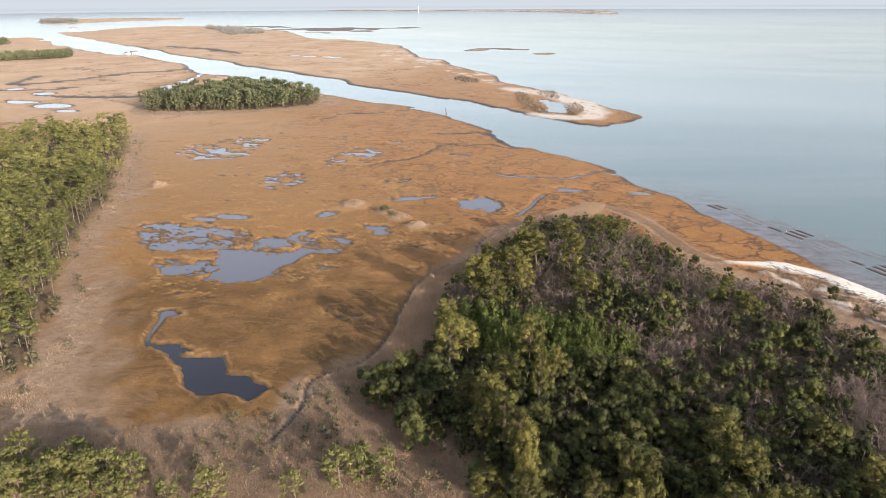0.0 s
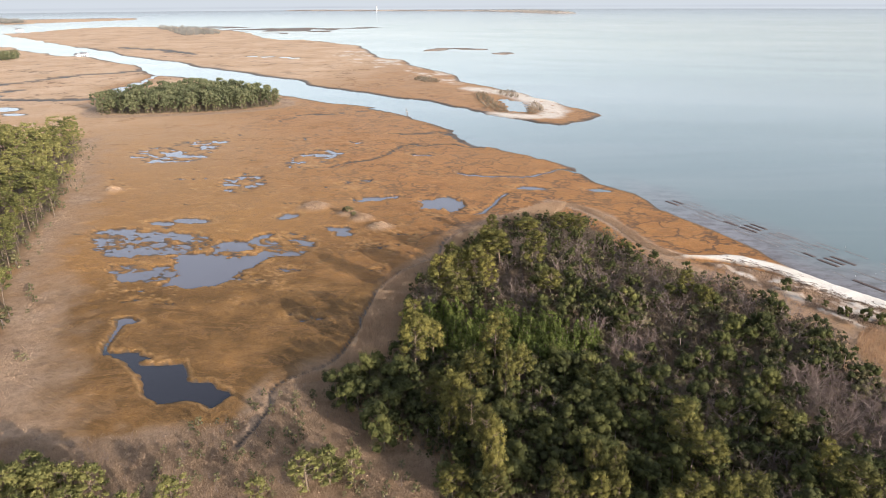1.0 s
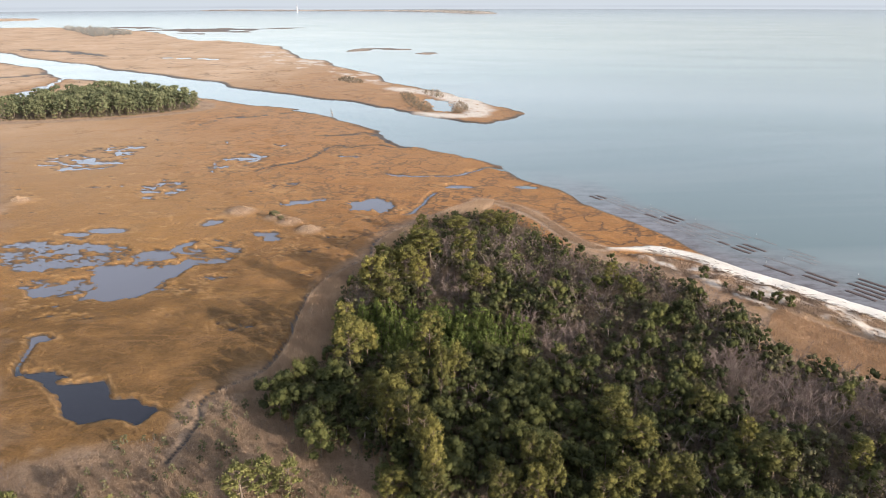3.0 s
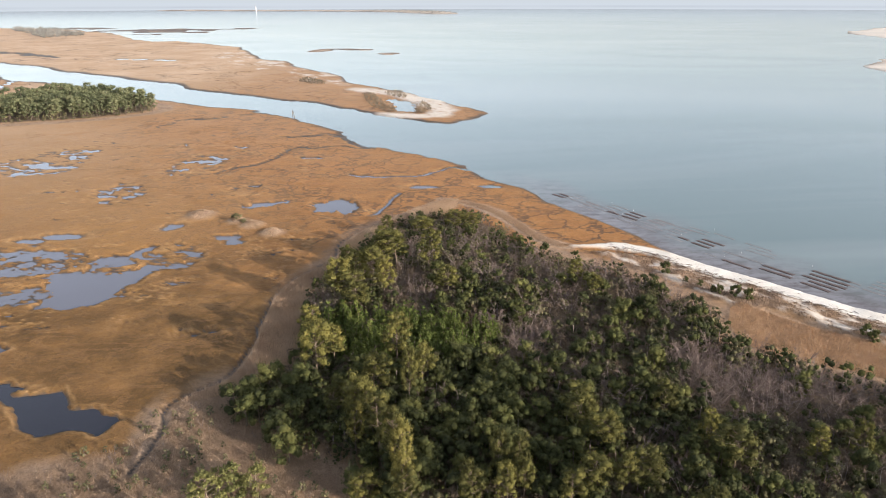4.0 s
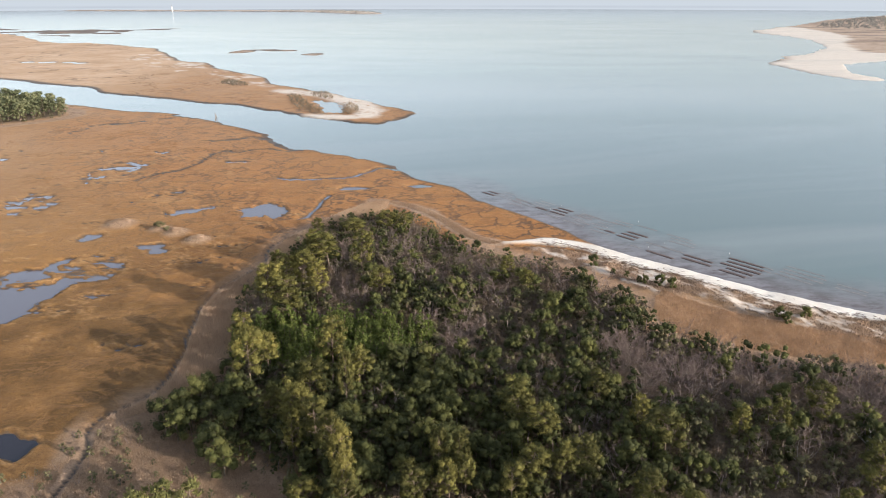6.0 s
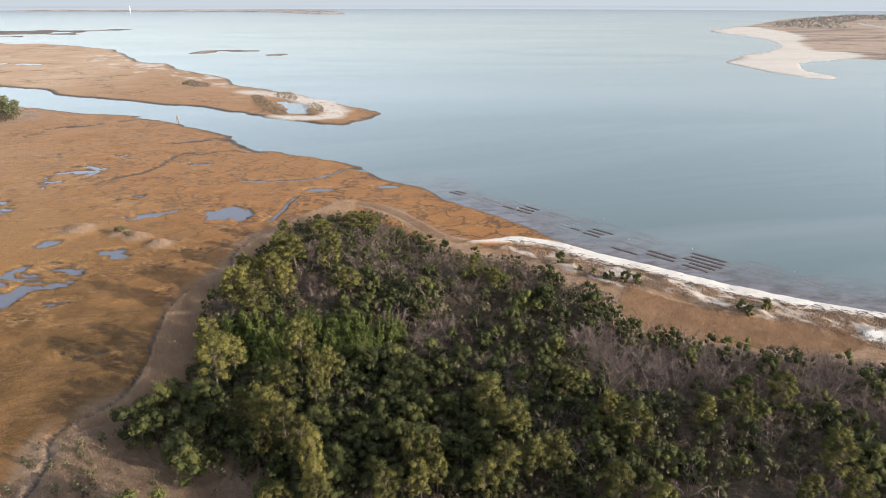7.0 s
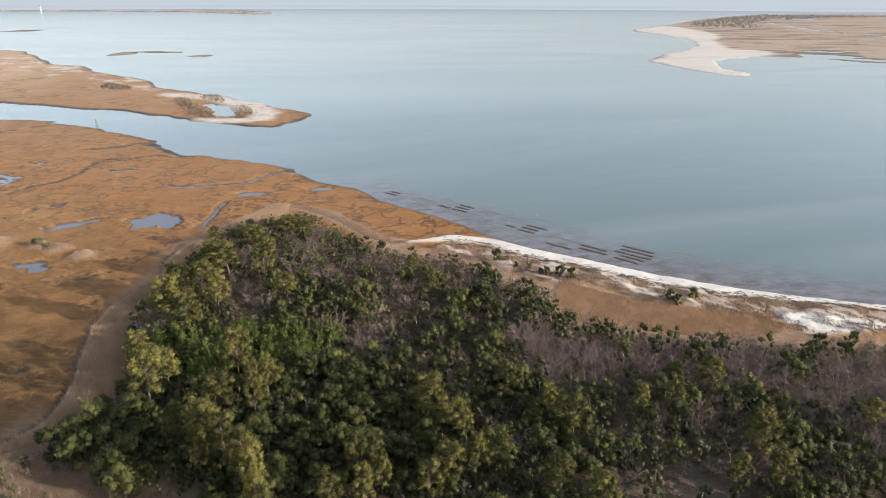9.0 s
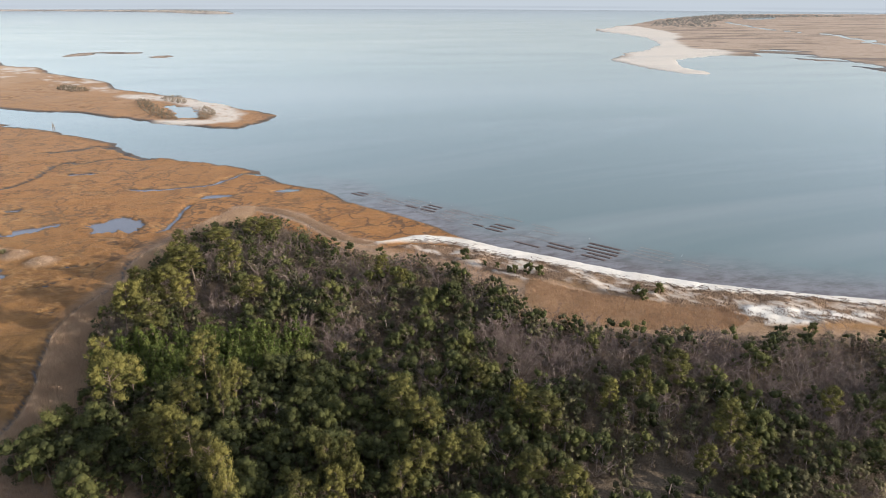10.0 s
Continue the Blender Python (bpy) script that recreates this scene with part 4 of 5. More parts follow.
def pine_arrays(seed, height, spread, clumps, per, size, bare=0.45, sides=5, flat=0.62, top=0.66, dense=1.0):
    """A loblolly pine: bent trunk, upswept limbs, a broad uneven crown of layered tufts."""
    rng = np.random.default_rng(seed)
    lean = rng.normal(0, 0.04, 2) * height
    at = lambda f: np.array([lean[0] * f * f, lean[1] * f * f + 0.15 * math.sin(3 * f), height * f])
    wood = [tube([at(f) for f in (0, 0.25, 0.5, 0.75, 0.97)], [0.19, 0.15, 0.12, 0.08, 0.03], sides)]
    balls, lop = [], rng.random() * 6.28
    for k in range(clumps):
        f = bare + (0.98 - bare) * ((k + 0.5) / clumps) ** 0.85
        shape = math.sin(math.pi * min(1.0, 0.30 + top * (f - bare) / (1 - bare))) ** 0.6
        a = k * 2.4 + rng.normal(0, 0.5)
        reach = spread * shape * (0.25 + 0.75 * math.sqrt(rng.random())) * (1 + 0.25 * math.cos(a - lop))
        end = at(f) + np.array([math.cos(a) * reach, math.sin(a) * reach, 0.30 * reach * rng.random()])
        if sides > 3 or k % 3 == 0:
            wood.append(tube([at(max(0.1, f - 0.06)), (at(f) + end) / 2 - (0, 0, 0.1), end], [0.06, 0.04, 0.015], 3))
        balls.append((*end, dense * (0.42 + 0.36 * rng.random()) * spread / 2.2))
    balls.append((*at(0.98), 0.26 * spread))
    return gather(wood), crown_from(rng, balls, per, size, flat, 0.35, spiky=0.28)


def evergreen_arrays(seed, height, spread, clumps, per, size, sides=4, core=True):
    """A dense broadleaf evergreen: short forked trunk under a lumpy, ragged dome."""
    rng = np.random.default_rng(seed)
    wood = [tube([(0, 0, 0), (0.1, 0.05, height * 0.35), (0.05, 0.15, height * 0.7)], [0.12, 0.09, 0.04], sides)]
    balls = []
    for k in range(clumps):
        a, q = k * 2.4 + rng.normal(0, 0.6), (k + 0.5) / clumps
        reach = spread * 0.9 * math.sqrt(q) * (0.6 + 0.5 * rng.random())
        z = height * (0.86 - (0.42 + 0.12 * (k % 2)) * (reach / spread) ** 2 + rng.normal(0, 0.085))
        balls.append((math.cos(a) * reach, math.sin(a) * reach, max(0.5, z), spread * (0.26 + 0.24 * rng.random())))
        if sides > 3 and k % 3 == 0:
            wood.append(tube([(0.08, 0.08, height * 0.4), (math.cos(a) * reach * 0.8, math.sin(a) * reach * 0.8, z * 0.9)], [0.05, 0.02], 3))
    for k in range(max(3, clumps // 3)):
        a = k * 2.1 + rng.random()
        balls.append((math.cos(a) * spread * 0.6, math.sin(a) * spread * 0.6, height * 0.25, spread * 0.42))
    return gather(wood), crown_from(rng, balls, per, size, 0.95, 0.35, core, 0.72)


def young_pine_arrays(seed, height, spread, whorls, per, size):
    """A young pine or cedar: a pointed crown of upturned tufts from the ground to the tip."""
    rng = np.random.default_rng(seed)
    wood = [tube([(0, 0, 0), (0.05, 0.0, height * 0.5), (0.0, 0.04, height * 0.97)], [0.09, 0.06, 0.02], 4)]
    balls = []
    for k in range(whorls):
        f = 0.12 + 0.8 * k / max(1, whorls - 1)
        wide = spread * (1.05 - f) ** 0.7
        for b in range(4 if f < 0.6 else 3):
            a = k * 1.1 + b * 6.28 / (4 if f < 0.6 else 3) + rng.normal(0, 0.25)
            reach = wide * rng.uniform(0.5, 0.85)
            balls.append((math.cos(a) * reach, math.sin(a) * reach, height * f + rng.normal(0, 0.15), (0.34 + 0.22 * rng.random()) * wide + 0.12))
    balls.append((0, 0, height * 0.96, 0.2 * spread))
    return gather(wood), crown_from(rng, balls, per, size, 1.15, 0.3, True, 0.62, 0.4)


def bare_arrays(seed, height, twigs=620, forks=3):
    """A leafless tree that forks low and fans out into a rounded haze of fine twigs."""
    rng = np.random.default_rng(seed)
    wood, tips = [], []
    stems = rng.integers(3, 6)
    for s in range(stems):
        a = 2 * math.pi * s / stems + rng.normal(0, 0.4)
        p = np.array([0.12 * math.cos(a), 0.12 * math.sin(a), 0.0])
        d = np.array([0.62 * math.cos(a), 0.62 * math.sin(a), 1.0])
        path, rad = [p], [0.078]
        for k in range(4):
            d = d + rng.normal(0, 0.15, 3)
            d /= np.linalg.norm(d)
            p = p + d * height * 0.17
            path.append(p)
            rad.append(0.078 - 0.017 * (k + 1))
            for fork in range(0 if k < 1 else forks):
                b = d * 0.9 + rng.normal(0, 0.48, 3)
                b[2] = abs(b[2]) * 0.8 + 0.12
                b /= np.linalg.norm(b)
                reach = height * rng.uniform(0.12, 0.22)
                wood.append(tube([p, p + b * reach * 0.5 + (0, 0, 0.05), p + b * reach], [0.024, 0.016, 0.007], 3))
                tips += [(p + b * reach * f, b) for f in (0.35, 0.6, 0.8, 1.0)]
        wood.append(tube(path, rad, 4))
    # twigs: thin tapering strips that fan out and up
    n = twigs
    pick = rng.integers(len(tips), size=n)
    p, d = np.array([tips[k][0] for k in pick]), np.array([tips[k][1] for k in pick])
    out = d * 0.8 + rng.normal(0, 0.46, (n, 3))
    out[:, 2] = np.abs(out[:, 2]) * 0.7 + 0.10
    out /= np.linalg.norm(out, axis=1)[:, None]
    ln = (height * (0.05 + 0.12 * rng.random(n)))[:, None]
    e = p + out * ln
    side = np.cross(out, rng.normal(size=(n, 3)))
    side /= np.linalg.norm(side, axis=1)[:, None] + 1e-9
    verts = np.stack([p - side * 0.017, p + side * 0.017, e], 1).reshape(-1, 3)
    return gather(wood), (verts, np.arange(3 * n).reshape(-1, 3))


def tree_kind(name, label, category, group, arrays, wood_mat, crown_mat, wood_name="trunk", crown_name="crown"):
    """Prototype trees, each an empty with a trunk and a crown."""
    made = []
    for wood, crown in arrays:
        root = tagged(new(name), label, category, group)
        part(wood_name, mesh_from(wood_name, wood[0], wood[1], wood_mat), root)
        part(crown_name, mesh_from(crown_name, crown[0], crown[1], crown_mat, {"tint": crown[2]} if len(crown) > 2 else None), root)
        root.location = (0, 0, -500)
        made.append([root, False])
    return made


def plant(kinds, k, x, y, z, scale, spin, wide=None):
    """Puts one tree of a kind; the first of each kind is the prototype itself."""
    root, used = kinds[k % len(kinds)]
    m = Matrix.LocRotScale((x, y, z - 0.08), Euler((0, 0, spin)), (wide or scale, wide or scale, scale))
    if not used:
        kinds[k % len(kinds)][1] = True
        root.matrix_basis = m
        return root
    twin = copy_thing(root, Matrix())
    twin.matrix_basis = m
    return twin


def thicket(name, label, category, arrays, wood_mat, crown_mat, spots, rng):
    """Many plants past counting: one mesh of wood and one of foliage."""
    wood, crown, tint, base_w, base_c = [], [], [], 0, 0
    for x, y, z, scale in spots:
        w, c = arrays[rng.integers(len(arrays))]
        spin, shade = rng.random() * 6.28, rng.normal(0, 0.36) + 0.25 * math.sin(x * 0.21 + 2 * math.sin(y * 0.13)) * math.sin(y * 0.17)
        wood.append((turned(w[0], spin, scale, (x, y, z - 0.08)), w[1]))
        crown.append((turned(c[0], spin, scale, (x, y, z - 0.08)), c[1]))
        tint.append((c[2] if len(c) > 2 else np.zeros(len(c[0]))) + shade)
    root = tagged(new(name), label, category, kind="stuff")
    part("stems", mesh_from("stems", *gather(wood), wood_mat), root)
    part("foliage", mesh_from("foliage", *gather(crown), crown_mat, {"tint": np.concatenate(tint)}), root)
    return root


def scatter(points, spacing, rng, keep=None, jitter=0.42):
    """Jittered places inside an outline, nearest to the origin first."""
    p = np.array(points)
    lo, hi = p.min(0), p.max(0)
    xs, ys = np.meshgrid(np.arange(lo[0], hi[0], spacing), np.arange(lo[1], hi[1], spacing * 0.87))
    xs[1::2] += spacing * 0.5
    q = np.stack([xs.ravel(), ys.ravel()], 1) + rng.uniform(-jitter, jitter, (xs.size, 2)) * spacing
    q = q[inside(q[:, 0], q[:, 1], points) > 0]
    if keep is not None:
        q = q[keep(q)]
    return q[np.argsort(np.hypot(q[:, 0], q[:, 1]))]


def ahead(q, reach=400.0):
    """The stretch of the plan that faces the bay."""
    a = np.degrees(np.arctan2(q[:, 0], q[:, 1]))
    return (np.abs(a) < 56) & (np.hypot(q[:, 0], q[:, 1]) < reach) & (np.hypot(q[:, 0], q[:, 1]) > 56)


rng = np.random.default_rng(7)
PINE = [pine_arrays(s, 10.0, 2.5, 32, 44, 0.15, b, 5, 0.62, 0.62, 1.25) for s, b in ((1, 0.40), (2, 0.34), (3, 0.48), (4, 0.36), (5, 0.30))]
WEST_PINE = [pine_arrays(s, 12.0, 2.9, 24, 26, 0.22, 0.56, 4, 0.55, 0.50, 1.15) for s in (6, 7, 8, 9)]
PINE_FAR = [pine_arrays(s, 12.0, 2.9, 13, 16, 0.27, 0.56, 3, 0.55, 0.50, 1.25) for s in (11, 12, 13)]
GROVE_PINE = [pine_arrays(s, 10.5, 3.2, 15, 13, 0.28, 0.26, 3, 0.80, 0.5, 1.35) for s in (14, 15, 16)]
EVERGREEN = [evergreen_arrays(s, 5.0, 2.0, 12, 50, 0.13) for s in (21, 22, 23, 24, 25)]
SHRUB = [evergreen_arrays(s, 3.0, 1.25, 5, 22, 0.125, 3) for s in (31, 32, 33, 34)]
LOOSE_SHRUB = [evergreen_arrays(s, 2.8, 1.3, 5, 30, 0.125, 3, False) for s in (36, 37, 38, 39)]
BUSH_FAR = [evergreen_arrays(s, 3.2, 2.0, 3, 7, 0.55, 3, False) for s in (41, 42)]
YOUNG = [young_pine_arrays(s, 4.4, 1.15, 5, 26, 0.12) for s in (26, 27, 28, 29)]
BRUSH_STEMS = [bare_arrays(s, 7.0, 70, 1) for s in (56, 57, 58)]
SAPLING = [bare_arrays(s, 7.0, 190, 1) for s in (65, 66, 67)]
BARE = [bare_arrays(s, 7.0, 520) for s in (51, 52, 53, 54, 55)]
pines = tree_kind("pine_tree", "tall loblolly pine with open yellow-green crown and bare trunk", "pine tree", "pines of the maritime woods", PINE, BARK, NEEDLES)
evergreens = tree_kind("evergreen_tree", "dense dark-green broadleaf evergreen tree in the maritime wood", "tree", "evergreens of the wood", EVERGREEN, BARK, LEAVES)
thicket_pines = tree_kind("thicket_pine", "small bright-green pointed pine in a crowded thicket", "pine tree", "young pines of the thicket", YOUNG, BARK, YOUNG_NEEDLES)
bares = tree_kind("bare_tree", "leafless grey-brown deciduous tree with fine twigs", "tree", "bare trees of the wood", BARE, BARE_LIMB, BARE_TWIG)
grove_pines = tree_kind("pine_tree", "flat-crowned dark-green pine of the marsh grove", "pine tree", "pines of the marsh grove", GROVE_PINE, BARK, HAZED_NEEDLES)

# ---- the near maritime wood ----
counts = {"pine": 0, "green": 0, "bare": 0, "young": 0}
rest_bare, rest_green, rest_scrub, rest_olive, rest_young = [], [], [], [], []
for (x, y), z in zip(MOUND_TREES, ground_heights(np.array(MOUND_TREES))):
    plant(evergreens, counts["green"], x, y, z, rng.uniform(1.05, 1.3), rng.random() * 6.28)
    counts["green"] += 1
known = EDGE_PINES + POINT_PINES + EAST_PINES
for (x, y, tall, wide), z in zip(known, ground_heights(np.array(known))):
    plant(pines, counts["pine"], x, y, z, tall / (8.8 if x < -5 and 90 < y < 165 else 10.0), rng.random() * 6.28, np.clip(wide / 2.4, 0.55, 1.7))
    counts["pine"] += 1
for (x, y), z in zip(BARE_A, ground_heights(np.array(BARE_A))):
    plant(bares, counts["bare"], x, y, z, rng.uniform(0.8, 1.05), rng.random() * 6.28)
    counts["bare"] += 1
# a crowded thicket of young pines
spots = scatter(GREEN_PATCH, 1.75, rng)
for (x, y), z in zip(spots, ground_heights(spots)):
    if rng.random() < 0.1:
        rest_scrub.append((x, y, z, rng.uniform(0.8, 1.2)))
    elif counts["young"] < 200:
        plant(thicket_pines, counts["young"], x, y, z, rng.uniform(0.75, 1.25), rng.random() * 6.28)
        counts["young"] += 1
    else:
        rest_young.append((x, y, z, rng.uniform(0.75, 1.25)))
# the rest by district: rounded evergreens, olive and brown shrubs, bare trees
spots = scatter(FOREST, 1.85, rng, ahead)
spots = spots[inside(spots[:, 0], spots[:, 1], GREEN_PATCH) < 0.3]
in_bare = np.maximum(inside(spots[:, 0], spots[:, 1], FOREST_BARE), inside(spots[:, 0], spots[:, 1], RED_BARE))
in_round = inside(spots[:, 0], spots[:, 1], ROUND_PATCH)
clearing = inside(spots[:, 0], spots[:, 1], SOUTH_CLEARING)
from_edge = inside(spots[:, 0], spots[:, 1], FOREST)
patchy = fbm(spots[:, 0], spots[:, 1], 17.0, 91)
shady = fbm(spots[:, 0], spots[:, 1], 11.0, 92)
heights = ground_heights(spots)
for k in rng.permutation(len(spots)):
    (x, y), z = spots[k], heights[k]
    if clearing[k] > 0 and rng.random() < 0.85:
        continue
    round_here = np.clip(in_round[k] / 6 + 0.5, 0, 1)
    bare_here = np.clip(in_bare[k] / 5 + 0.2, 0, 1)
    chance_bare = np.clip(0.055 + 0.09 * np.clip((y - 118) / 25, 0, 1) + 0.62 * bare_here * (1 + 0.4 * patchy[k]) + 0.06 * patchy[k] - 0.04 * round_here, 0.02, 0.7)
    u, low, spin = rng.random(), 1.0 if x > -5 or y > 165 else np.clip(0.5 + from_edge[k] / 10, 0.5, 1.0), rng.random() * 6.28
    tip = 1.0 - 0.38 * np.clip((y - 140) / 45, 0, 1)  # the wood gets lower towards its seaward point
    chance_tree = (0.055 + 0.15 * round_here + 0.07 * np.clip(patchy[k], -1, 1)) * (1 - 0.8 * bare_here)
    chance_green = (0.17 - 0.06 * np.clip((y - 118) / 25, 0, 1) + 0.30 * round_here + 0.25 * shady[k]) * (1 - 0.75 * bare_here)
    if u < chance_bare:
        if counts["bare"] < 300:
            plant(bares, counts["bare"], x, y, z, low * tip * rng.uniform(0.5, 0.95), spin)
            counts["bare"] += 1
        else:
            rest_bare.append((x, y, z, low * rng.uniform(0.45, 0.85)))
    elif u < chance_bare + chance_tree and counts["green"] < 300 and (from_edge[k] > 3 or x < 10):
        plant(evergreens, counts["green"], x, y, z, low * tip * rng.uniform(0.7, 1.2), spin)
        counts["green"] += 1
    elif u < chance_bare + chance_tree + chance_green:
        rest_green.append((x, y, z, low * tip * rng.uniform(0.7, 1.65)))
    elif rng.random() < 0.45 + 0.35 * shady[k] - 0.3 * bare_here:
        rest_olive.append((x, y, z, low * tip * rng.uniform(0.5, 1.2)))
    else:
        rest_scrub.append((x, y, z, low * tip * rng.uniform(0.5, 1.15)))
thicket("understory_evergreens", "dense dark-green evergreen growth filling the wood", "shrubs", SHRUB, TWIG, LEAVES, rest_green, rng)
thicket("understory_shrubs", "olive-brown shrubs filling the wood floor", "shrubs", LOOSE_SHRUB, TWIG, SCRUB, rest_scrub, rng)
thicket("olive_shrubs", "pale olive winter shrubs at the point of the wood", "shrubs", SHRUB, TWIG, OLIVE, rest_olive, rng)
thicket("bare_saplings", "thin leafless grey saplings between the evergreens", "saplings", SAPLING, BARE_TWIG, BARE_TWIG, rest_bare, rng)
if rest_young:
    thicket("thicket_pines", "crowded bright-green young pines of the thicket", "shrubs", YOUNG, BARK, YOUNG_NEEDLES, rest_young, rng)

# ---- the pine wood along the west side ----
west_pines = tree_kind("pine_tree", "tall pine with a flat open yellow-green crown beside the marsh", "pine tree", "pines of the west wood", WEST_PINE, BARK, SUNLIT_NEEDLES)
spots = scatter(WEST_WOOD, 6.1, rng, lambda q: ahead(q, 380) & (fbm(q[:, 0], q[:, 1], 16.0, 93) > -0.42) & (inside(q[:, 0], q[:, 1], WEST_WOOD) + 4 * fbm(q[:, 0], q[:, 1], 11.0, 94) > 0.5))
heights = ground_heights(spots)
rest = []
for k, ((x, y), z) in enumerate(zip(spots, heights)):
    if k < 130:
        plant(west_pines, k, x, y, z, rng.uniform(0.65, 1.15), rng.random() * 6.28)
    else:
        rest.append((x, y, z, rng.uniform(0.65, 1.15)))
thicket("pine_wood", "pine wood with yellow-green crowns along the marsh", "woods", PINE_FAR, BARK, SUNLIT_NEEDLES, rest, rng)

# ---- the pine grove in the marsh ----
spots = scatter(GROVE, 5.6, rng)
heights = ground_heights(spots)
rest = []
for k, ((x, y), z) in enumerate(zip(spots, heights)):
    if k < 70:
        plant(grove_pines, k, x, y, z, rng.uniform(0.7, 1.15), rng.random() * 6.28)
    else:
        rest.append((x, y, z, rng.uniform(0.7, 1.15)))
thicket("pine_grove", "isolated dark-green pine grove on a marsh island", "woods", GROVE_PINE, BARK, HAZED_NEEDLES, rest, rng)

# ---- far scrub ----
for label, outline, spacing, scale, leaf in (("grey-green scrub on the far marsh", FAR_SCRUB, 14.0, 1.9, HAZED_SCRUB), ("dark green tree line on the west marsh", WEST_TREES_FAR, 6.5, 1.9, HAZED_NEEDLES),
                                             ("dark scrub on the western marsh edge", LEFT_FAR_SCRUB, 9.0, 1.8, HAZED_NEEDLES), ("dark trees on a far sandbar", BAR_TREES, 13.0, 2.4, HAZED_SCRUB),
                                             ("grey scrub on the eastern spit", EAST_SPIT_SCRUB, 26.0, 1.6, HAZED_SCRUB), ("grey trees on the lighthouse island", LIGHTHOUSE_ISLAND, 34.0, 1.4, HAZED_SCRUB)):
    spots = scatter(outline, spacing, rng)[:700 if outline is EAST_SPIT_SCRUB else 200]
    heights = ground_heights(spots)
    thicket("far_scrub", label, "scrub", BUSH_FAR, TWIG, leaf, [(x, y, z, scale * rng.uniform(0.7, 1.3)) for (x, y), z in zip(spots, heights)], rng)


# ---- reeds ----
def reed_bed(name, label, category, material, spots, tall, wide, rng):
    """Upright dry stalks in tufts, past counting."""
    n = len(spots)
    z = ground_heights(spots)
    a = rng.random(n) * 6.28
    h = tall * (0.5 + 0.7 * rng.random(n))
    side = np.stack([np.cos(a), np.sin(a), a * 0], 1) * (wide * (0.5 + rng.random(n)))[:, None]
    base = np.stack([spots[:, 0], spots[:, 1], z - 0.1], 1)
    tip = base + np.stack([rng.normal(0, 0.22, n) * h, rng.normal(0, 0.22, n) * h, h], 1)
    verts = np.stack([base - side, base + side, tip], 1).reshape(-1, 3)
    tint = np.repeat(0.45 + 0.35 * fbm(spots[:, 0], spots[:, 1], 6.0, 95) + rng.normal(0, 0.15, n), 3)
    ob = new(name, mesh_from(name, verts, np.arange(3 * n).reshape(-1, 3), material, {"tint": tint}))
    return tagged(ob, label, category, kind="stuff")


ditch = rounded(TIDE_DITCH, False)


def not_wood(q):
    return (inside(q[:, 0], q[:, 1], FOREST) < 1.5) & (np.hypot(q[:, 0], q[:, 1]) > 56) & (line_distance(q[:, 0], q[:, 1], ditch) > 1.0)


def fading(outline, width):
    """Thins a bed out towards its ragged edge."""
    return lambda q: not_wood(q) & ahead(q) & (inside(q[:, 0], q[:, 1], outline) + 3.0 * fbm(q[:, 0], q[:, 1], 7.0, 55) > width * rng.random(len(q)) ** 0.7)


reed_bed("reed_bed", "tall pale straw reeds along the wood edge", "reeds", REED, scatter(REED_BAND, 0.165, rng, not_wood), 1.15, 0.034, rng)
reed_bed("reed_bed", "dry brown reeds on the marsh edge, darkened as if in shade", "reeds", DULL_REED, scatter(STRAW_SOUTH, 0.155, rng, fading(STRAW_SOUTH, 4.0)), 0.55, 0.030, rng)
reed_bed("reed_bed", "dry tan reeds below the pine wood", "reeds", REED, scatter(STRAW_WEST, 0.26, rng, fading(STRAW_WEST, 9.0)), 0.6, 0.036, rng)
reed_bed("red_grass", "reddish-tan dry grass field behind the dunes", "grass", RED_GRASS, scatter(RED_FIELD, 0.17, rng, not_wood), 0.7, 0.035, rng)
east_line = rounded(EAST_REEDS, False)
east_patch = [tuple(p) for p in np.concatenate([east_line + (1.7, 0.8), (east_line - (1.5, 0.8))[::-1]])]
reed_bed("reed_bed", "narrow tan reed fringe beside the wood", "reeds", REED, scatter(east_patch, 0.2, rng), 0.6, 0.05, rng)
not_sand = lambda q: fbm(q[:, 0] * 0.8 + q[:, 1] * 0.6, (q[:, 1] * 0.8 - q[:, 0] * 0.6) * 0.5, 2.2, 51, 5, 0.7) < 0.1
reed_bed("dune_grass", "sparse brown dune grass and low brush behind the beach", "grass", DUNE_GRASS,
         scatter(DUNE, 0.34, rng, lambda q: not_wood(q) & not_sand(q)), 0.55, 0.09, rng)

# ---- salt brush on the spit and low grey brush in the straw ----
for outline in (SPIT_BRUSH, SPIT_BRUSH_EAST, SPIT_BRUSH_NORTH, SPIT_BRUSH_WEST):
    spots = scatter(outline, 2.7, rng)
    thicket("salt_brush", "tan and olive salt brush on the sandy spit", "brush", BUSH_FAR, TWIG, BRUSH,
            [(x, y, z, rng.uniform(0.22, 0.5)) for (x, y), z in zip(spots, ground_heights(spots))], rng)
spots = scatter(STRAW_SOUTH, 3.3, rng, lambda q: not_wood(q) & ahead(q) & (fbm(q[:, 0], q[:, 1], 14.0, 97) > -0.1))
thicket("low_brush", "low leafless grey-brown brush among the dry reeds", "brush", BRUSH_STEMS, TWIG, TWIG,
        [(x, y, z, rng.uniform(0.16, 0.34)) for (x, y), z in zip(spots, ground_heights(spots))], rng)
spots = scatter(STRAW_SOUTH, 3.0, rng, lambda q: not_wood(q) & ahead(q) & (fbm(q[:, 0], q[:, 1], 12.0, 98) > 0.0) & (q[:, 0] > -60))
